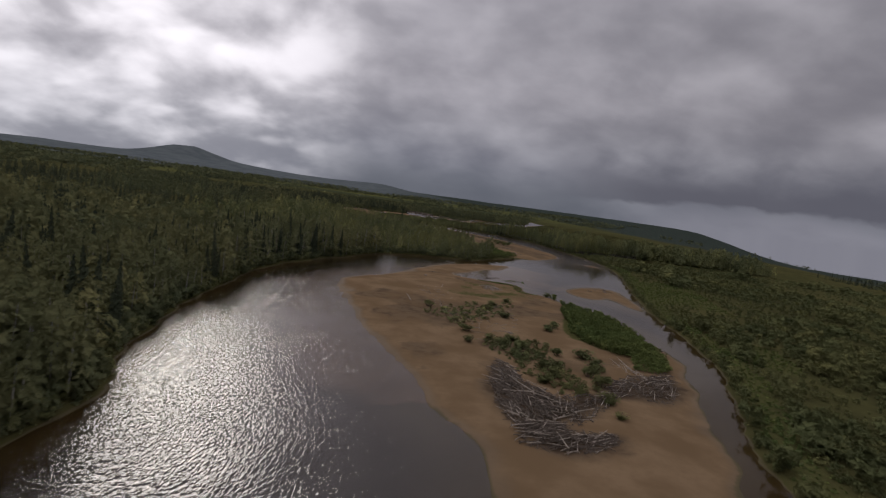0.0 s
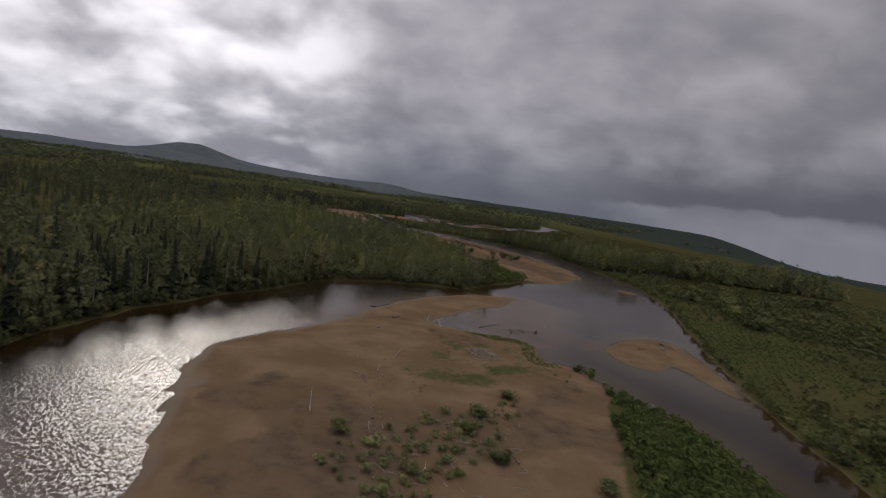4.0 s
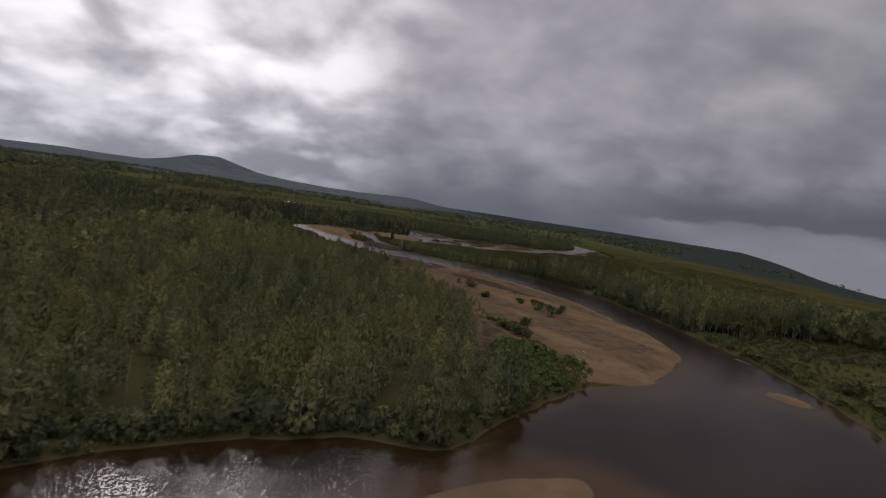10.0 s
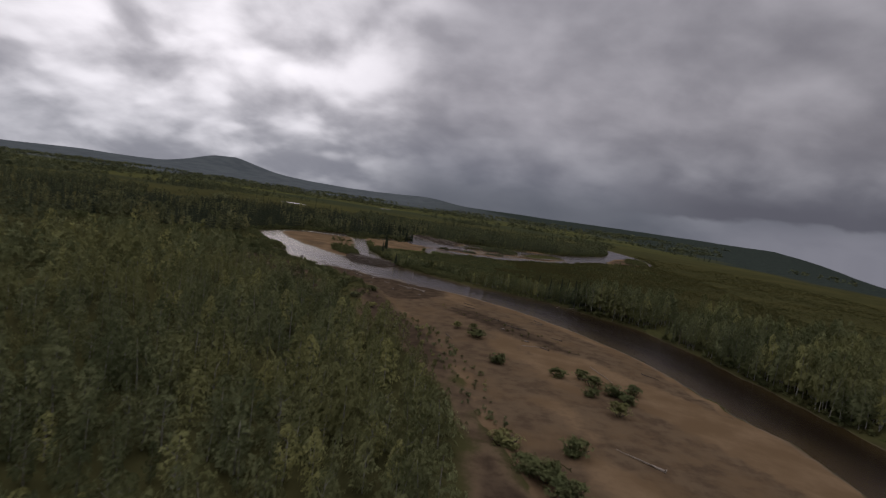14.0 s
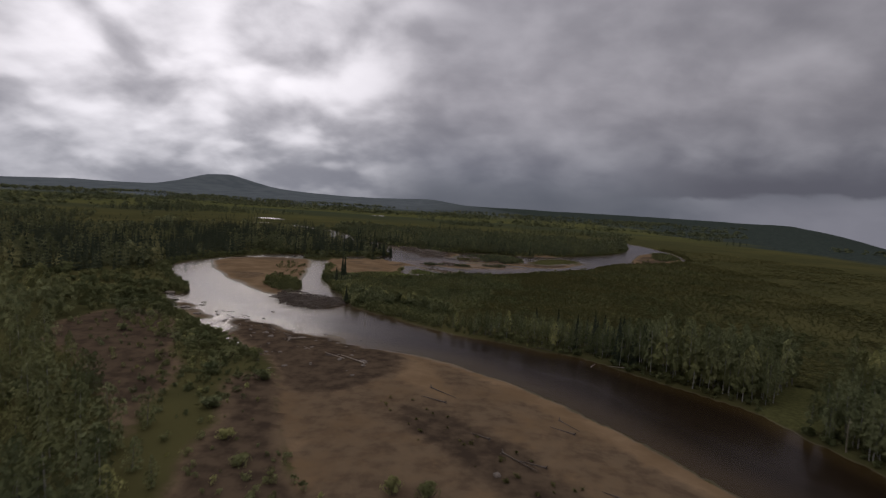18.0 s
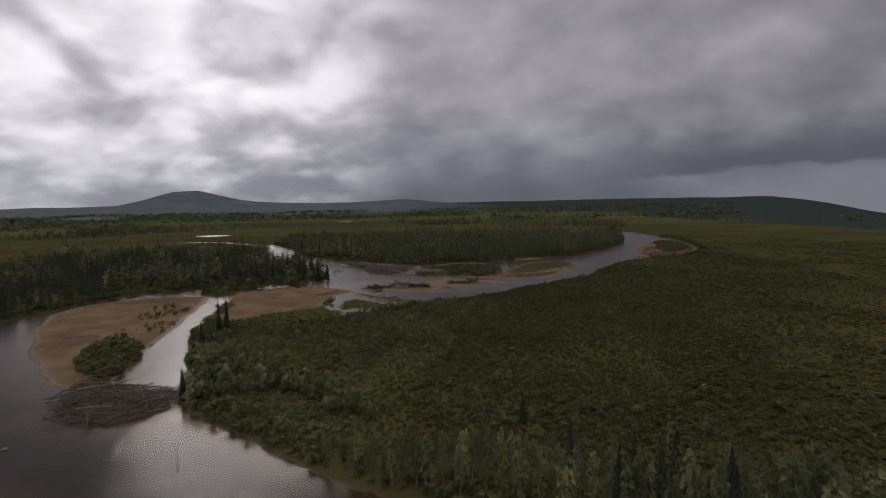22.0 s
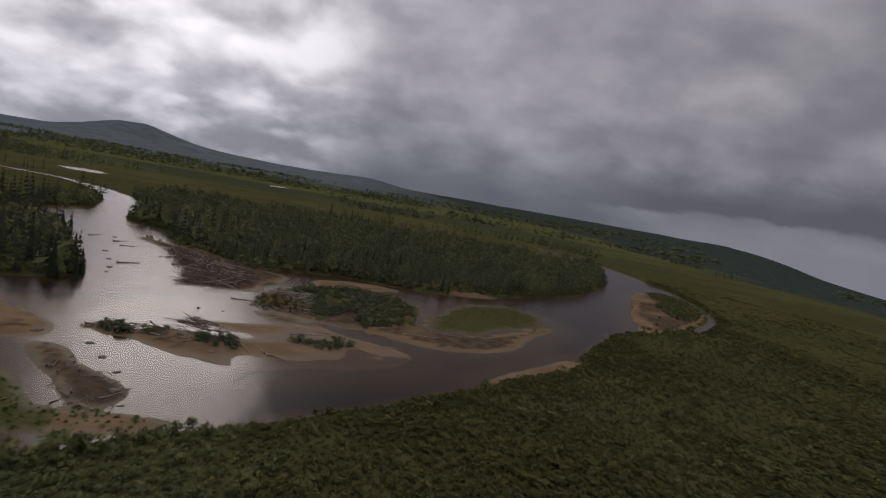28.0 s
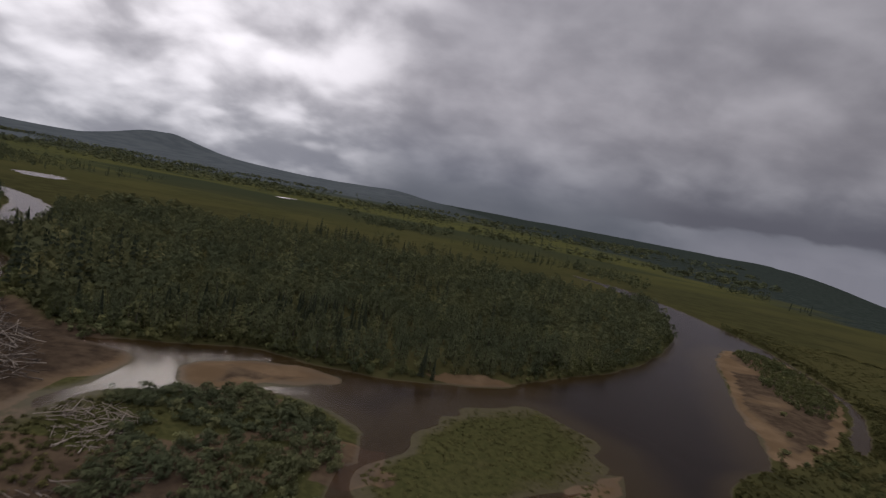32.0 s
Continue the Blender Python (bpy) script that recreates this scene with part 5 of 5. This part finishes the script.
def single_log(x, y, heading, length, width, rooted, pale, label):
    me = (logs_pale if pale else logs_dark)[0 if rooted else 3]
    ob = tagged(new("drift_log", me), label, "log", "single stranded logs")
    turn = radians(heading)
    ob.matrix_basis = Matrix.LocRotScale((x, y, max(stand(x, y), 0.0) + width * 0.35), Euler((0.6, radians(-1), turn)), (length, width, width))
    return ob


for row in ((69, 505, -77, 14, 0.22, False, True), (47, 544, -47, 8, 0.3, True, False), (59, 563, -57, 6, 0.28, True, False), (51, 518, 7, 8, 0.2, False, True), (32, 575, -43, 8, 0.3, True, False),
            (84, 508, -42, 5, 0.28, True, False), (28, 519, -70, 7, 0.24, False, False), (69, 415, -82, 5, 0.3, True, True), (72, 407, -100, 3, 0.4, True, False), (130, 446, -77, 9, 0.22, False, True),
            (67, 417, -77, 8, 0.22, False, True), (-2, 189, 100, 10, 0.24, False, True), (66, 219, -94, 9, 0.2, False, True), 
            (-1, 277, 59, 9, 0.34, True, False), (6, 263, 63, 3.5, 0.36, True, False), (55, 285, -100, 7, 0.2, False, True), (69, 858, 1, 10, 0.24, False, True), (41, 841, 17, 9, 0.26, False, True),
            (56, 841, -46, 7, 0.22, False, True), (39, 866, 24, 12, 0.2, False, True), (61, 853, -10, 4.5, 0.24, False, False), (40, 823, -29, 8, 0.3, True, False), (15, 836, -8, 8, 0.3, True, False),
            (33, 827, -53, 7, 0.26, True, True), (70, 444, 140, 9, 0.34, True, True), (66, 404, 115, 6, 0.3, False, True), (67, 408, 100, 5, 0.26, True, True), (61, 556, 150, 5, 0.32, True, False), (54, 540, 160, 5, 0.3, True, False),
            (36, 566, 155, 6, 0.3, True, False), (65, 532, 150, 4, 0.3, True, False), (14, 589, 145, 9, 0.34, True, True), (8, 592, 150, 7, 0.26, False, True), (-12, 607, 30, 5, 0.3, True, True),
            (45, 549, 150, 4, 0.3, True, False), (59, 517, 140, 4, 0.3, True, False), (7, 654, 120, 8, 0.22, False, True), (41, 822, 130, 7, 0.34, True, True), (14, 850, 90, 1.6, 0.4, True, False),
            (17, 867, 10, 6, 0.3, True, False), (-29, 889, 40, 7, 0.4, True, False), (-51, 926, 60, 6, 0.4, True, False), (-45, 920, 20, 5, 0.36, True, False), (-63, 930, 70, 5, 0.36, True, False),
            (32, 269, 50, 12, 0.26, False, False), (20, 262, 95, 9, 0.24, False, True), (16, 268, 85, 8, 0.2, False, True), (62, 841, 20, 8, 0.26, False, True), (50, 846, 170, 9, 0.22, False, True),
            (-1, 277, 60, 5, 0.3, True, False), (72, 163, 40, 2.2, 0.4, True, False), (92, 279, 30, 2, 0.5, True, False), (81, 268, 10, 2.2, 0.4, True, False), (86, 275, -50, 7, 0.2, True, False), (9, 223, 80, 8, 0.2, False, True),
            (47, 630, 150, 4, 0.26, True, True), (64, 619, 155, 6, 0.22, False, True), (73, 606, 60, 4, 0.24, False, True), (82, 606, 170, 4, 0.26, True, True), (90, 601, 30, 4, 0.24, False, True)):
    single_log(*row, "bleached drift log with a root plate" if row[5] and row[6] else "long bleached drift log" if row[6] else "dark waterlogged drift log with roots" if row[5] else "dark waterlogged drift log")


def mound(seed):
    """A low mound of matted roots and silt, about 1 m across before sizing."""
    r = np.random.RandomState(seed)
    bm = bmesh.new()
    bmesh.ops.create_icosphere(bm, subdivisions=2, radius=0.5)
    for v in bm.verts:
        d = noise.noise(v.co * 3.1 + Vector((seed, 0, 0)))
        v.co *= 1 + 0.45 * d
        v.co.z *= 0.42
    me = bpy.data.meshes.new("debris_mound")
    bm.to_mesh(me)
    bm.free()
    me.materials.append(drift_dark)
    return me


mounds = [mound(k) for k in range(4)]
for k, (x, y, size) in enumerate(((-52, 632, 3), (-61, 641, 4), (-58, 647, 2.2), (-18, 609, 2.4), (-34, 630, 2.6), (-46, 634, 1.8), (-72, 652, 4), (-80, 664, 5), (-88, 690, 3), (-30, 634, 1.6),
                                  (95, 285, 1.5), (90, 272, 2.6), (3, 250, 2), (-1, 278, 3), (27, 160, 1.8), (-27, 881, 2.4), (-34, 893, 2.2), (-42, 905, 2), (-56, 936, 2.4), (-24, 874, 1.6),
                                  (-40, 626, 1.8), (-34, 630, 1.6), (-21, 613, 2.0), (-22, 620, 1.4), (-9, 610, 1.8), (7, 591, 1.6), (13, 591, 2.2), (-10, 595, 1.6), (-5, 584, 1.8), (9, 596, 1.4), (-60, 652, 2.0), (-31, 645, 1.8),
                                  (-16, 602, 1.2), (-27, 616, 1.3), (-3, 600, 1.2), (-33, 622, 1.2), (-13, 615, 1.1), (2, 608, 1.3), (-47, 640, 1.6), (-25, 626, 1.5),
                                  (20, 852, 1.4), (8, 812, 1.8), (14, 806, 2), (20, 800, 1.6), (24, 792, 2), (-4, 814, 2.4), (2, 808, 1.6), (9, 826, 2), (30, 818, 1.6), (14, 587, 1.6), (53, 524, 2), (46, 536, 1.8))):
    ob = tagged(new("debris_mound", mounds[k % 4]), "dark mound of matted roots and silt", "debris", "debris mounds by the water")
    ob.matrix_basis = Matrix.LocRotScale((x, y, max(stand(x, y), 0.0) + 0.02 * size), Euler((0, 0, 1.7 * k)), (size, size * 0.7, size * 0.55))


r = np.random.RandomState(801)
for k in range(46):
    x, y = r.uniform(-44, 16), r.uniform(578, 634)
    if depth_in(FLATS["spit_mud"], np.array([x]), np.array([y]))[0] < -5:
        continue
    size = float(r.uniform(0.5, 1.5))
    ob = tagged(new("debris_mound", mounds[k % 4]), "small dark clump of roots and mud on the muddy spit", "debris", "debris mounds by the water")
    ob.matrix_basis = Matrix.LocRotScale((x, y, max(stand(x, y), 0.0) + 0.02 * size), Euler((0, 0, 1.7 * k)), (size, size * 0.6, size * 0.5))
for k in range(14):
    x, y = r.uniform(-30, 14), r.uniform(588, 620)
    if depth_in(FLATS["spit_mud"], np.array([x]), np.array([y]))[0] > 1:
        single_log(x, y, r.uniform(0, 360), r.uniform(1.5, 4.5), r.uniform(0.12, 0.24), k % 3 == 0, k % 2 == 0, "broken branch stranded on the muddy spit")


def sized(x, y, tall, wide, turn):
    """The pose of a plant at a place, with its height and spread."""
    return Matrix.LocRotScale((x, y, stand(x, y) - 0.03), Euler((0, 0, turn)), (wide, wide, tall))


BUSH_SPOTS = [(36, 527, 1.7), (43, 495, 2.2), (58, 490, 1.8), (66, 486, 1.9), (70, 481, 2.1), (75, 484, 1.9), (68, 468, 2.1), (55, 445, 2.3), (49, 435, 2.4), (51, 429, 2.2), (53, 425, 2.2),
              (46, 436, 2.3), (64, 491, 1.8), (43, 445, 2.2), (37, 519, 1.9), (31, 528, 1.6), (64, 478, 1.8), (72, 477, 1.7)]
ISLE_SPOTS = [(30, 129, 1.8), (28, 119, 1.7), (40, 169, 1.6), (43, 175, 1.4), (43, 142, 1.9), (42, 131, 2.0), (41, 121, 1.9), (39, 111, 1.6), (39, 103, 1.0), (14, 156, 1.4), (14, 145, 1.4), (23, 146, 1.7),
              (27, 144, 1.6), (26, 197, 1.5), (28, 181, 1.6), (36, 142, 1.6), (33, 130, 1.7), (25, 136, 1.6), (4, 183, 1.4), (33, 208, 1.3), (44, 136, 1.8), (40, 127, 1.8), (31, 124, 1.6), (26, 152, 1.4), (24, 190, 1.3),
              (54, 236, 1.5), (20, 150, 1.3)]
FLAT_SPOTS = [(-58, 602, 1.6), (-19, 584, 1.7), (-15, 590, 1.6), (-5, 570, 1.7), (-8, 553, 1.6), (1, 540, 1.5), (7, 532, 1.4), (-17, 572, 1.8), (-4, 512, 1.6), (0, 509, 1.8), (-46, 615, 1.7), (-66, 632, 1.9),
              (199, 980, 1.3), (210, 986, 1.4), (204, 1006, 1.4), (188, 965, 1.0), (179, 946, 1.0), (181, 939, 1.1), (170, 932, 1.0)]
for spots, leaves, label, group, seed in ((BUSH_SPOTS, leaf_bank, "round dark green willow bush standing alone on the sand", "single bushes on the beach", 701),
                                          (ISLE_SPOTS, leaf_bank, "green willow bush on the sandy island", "single bushes on the island", 711),
                                          (FLAT_SPOTS, leaf_willow, "green bush on the open river flat", "single bushes on the flats", 721)):
    protos = []
    for k, (x, y, tall) in enumerate(spots):
        m = sized(x, y, tall * 1.3, tall * (2.2 + 0.25 * (k % 5)), 1.3 * k)
        if k < 3:
            b = make_bush(seed + k, leaves, label, group)
            b.matrix_basis = m
            protos.append(b)
        else:
            src = protos[k % 3]
            c = copy_thing(src, m)
            c.matrix_basis = m

SPRUCE_SPOTS = [(-26.5, 724, 11.5), (-27, 731, 10.5), (-26, 711, 8), (-11, 670, 7), (-24, 713, 5), (-25, 860, 9), (-30, 858, 11), (-34, 862, 10),
                (-38, 860, 12), (-42, 866, 11), (-47, 858, 12), (-54, 856, 11), (-33, 872, 10), (-40, 880, 11), (-46, 886, 12), (-27, 866, 8), (-52, 894, 11), (-60, 908, 10), (-70, 920, 9), (62, 652, 6),
                (-70, 996, 10), (-62, 986, 11), (-52, 984, 10), (-78, 1004, 11), (-44, 972, 9), (-86, 1020, 10)]
protos = []
for k, (x, y, tall) in enumerate(SPRUCE_SPOTS):
    m = sized(x, y, tall, tall * (0.95 + 0.1 * (k % 4)), 0.9 * k)
    if k < 4:
        b = make_spruce(731 + k, "narrow dark spruce tree on the river bank", "single spruces on the banks")
        b.matrix_basis = m
        protos.append(b)
    else:
        copy_thing(protos[k % 4], m).matrix_basis = m

SNAG_SPOTS = [(83, 612, 8), (92, 606, 7), (100, 592, 8), (112, 560, 7), (118, 548, 9), (84, 640, 6), (92, 636, 5), (-30, 320, 9), (-60, 240, 10), (-64, 200, 11), (-20, 330, 8), (3, 640, 5)]
snag = None
for k, (x, y, tall) in enumerate(SNAG_SPOTS):
    m = sized(x, y, tall, tall, 1.1 * k)
    if snag is None:
        snag = make_snag(741, "bare bleached dead tree on the river bank", "dead trees on the banks")
        snag.matrix_basis = m
    else:
        copy_thing(snag, m).matrix_basis = m

# the young poplars over which the camera passes
x, y, r = seats(-46, 48, 352, 520, 8.5, 751)
z, w, s, grass, mud = sample(x, y)
keep = (zone_of(x, y) == 1) & (w < -3) & (s < -1) & (mud < 0.3)
protos = []
for k, (px, py) in enumerate(zip(x[keep], y[keep])):
    tall = float(r.uniform(5.5, 8.6))
    m = sized(px, py, tall, tall * float(r.uniform(0.95, 1.25)), 1.7 * k)
    if k < 5:
        b = make_poplar(761 + k, "young grey-green poplar tree rising from the thicket", "poplars of the thicket")
        b.matrix_basis = m
        protos.append(b)
    else:
        copy_thing(protos[k % 5], m).matrix_basis = m
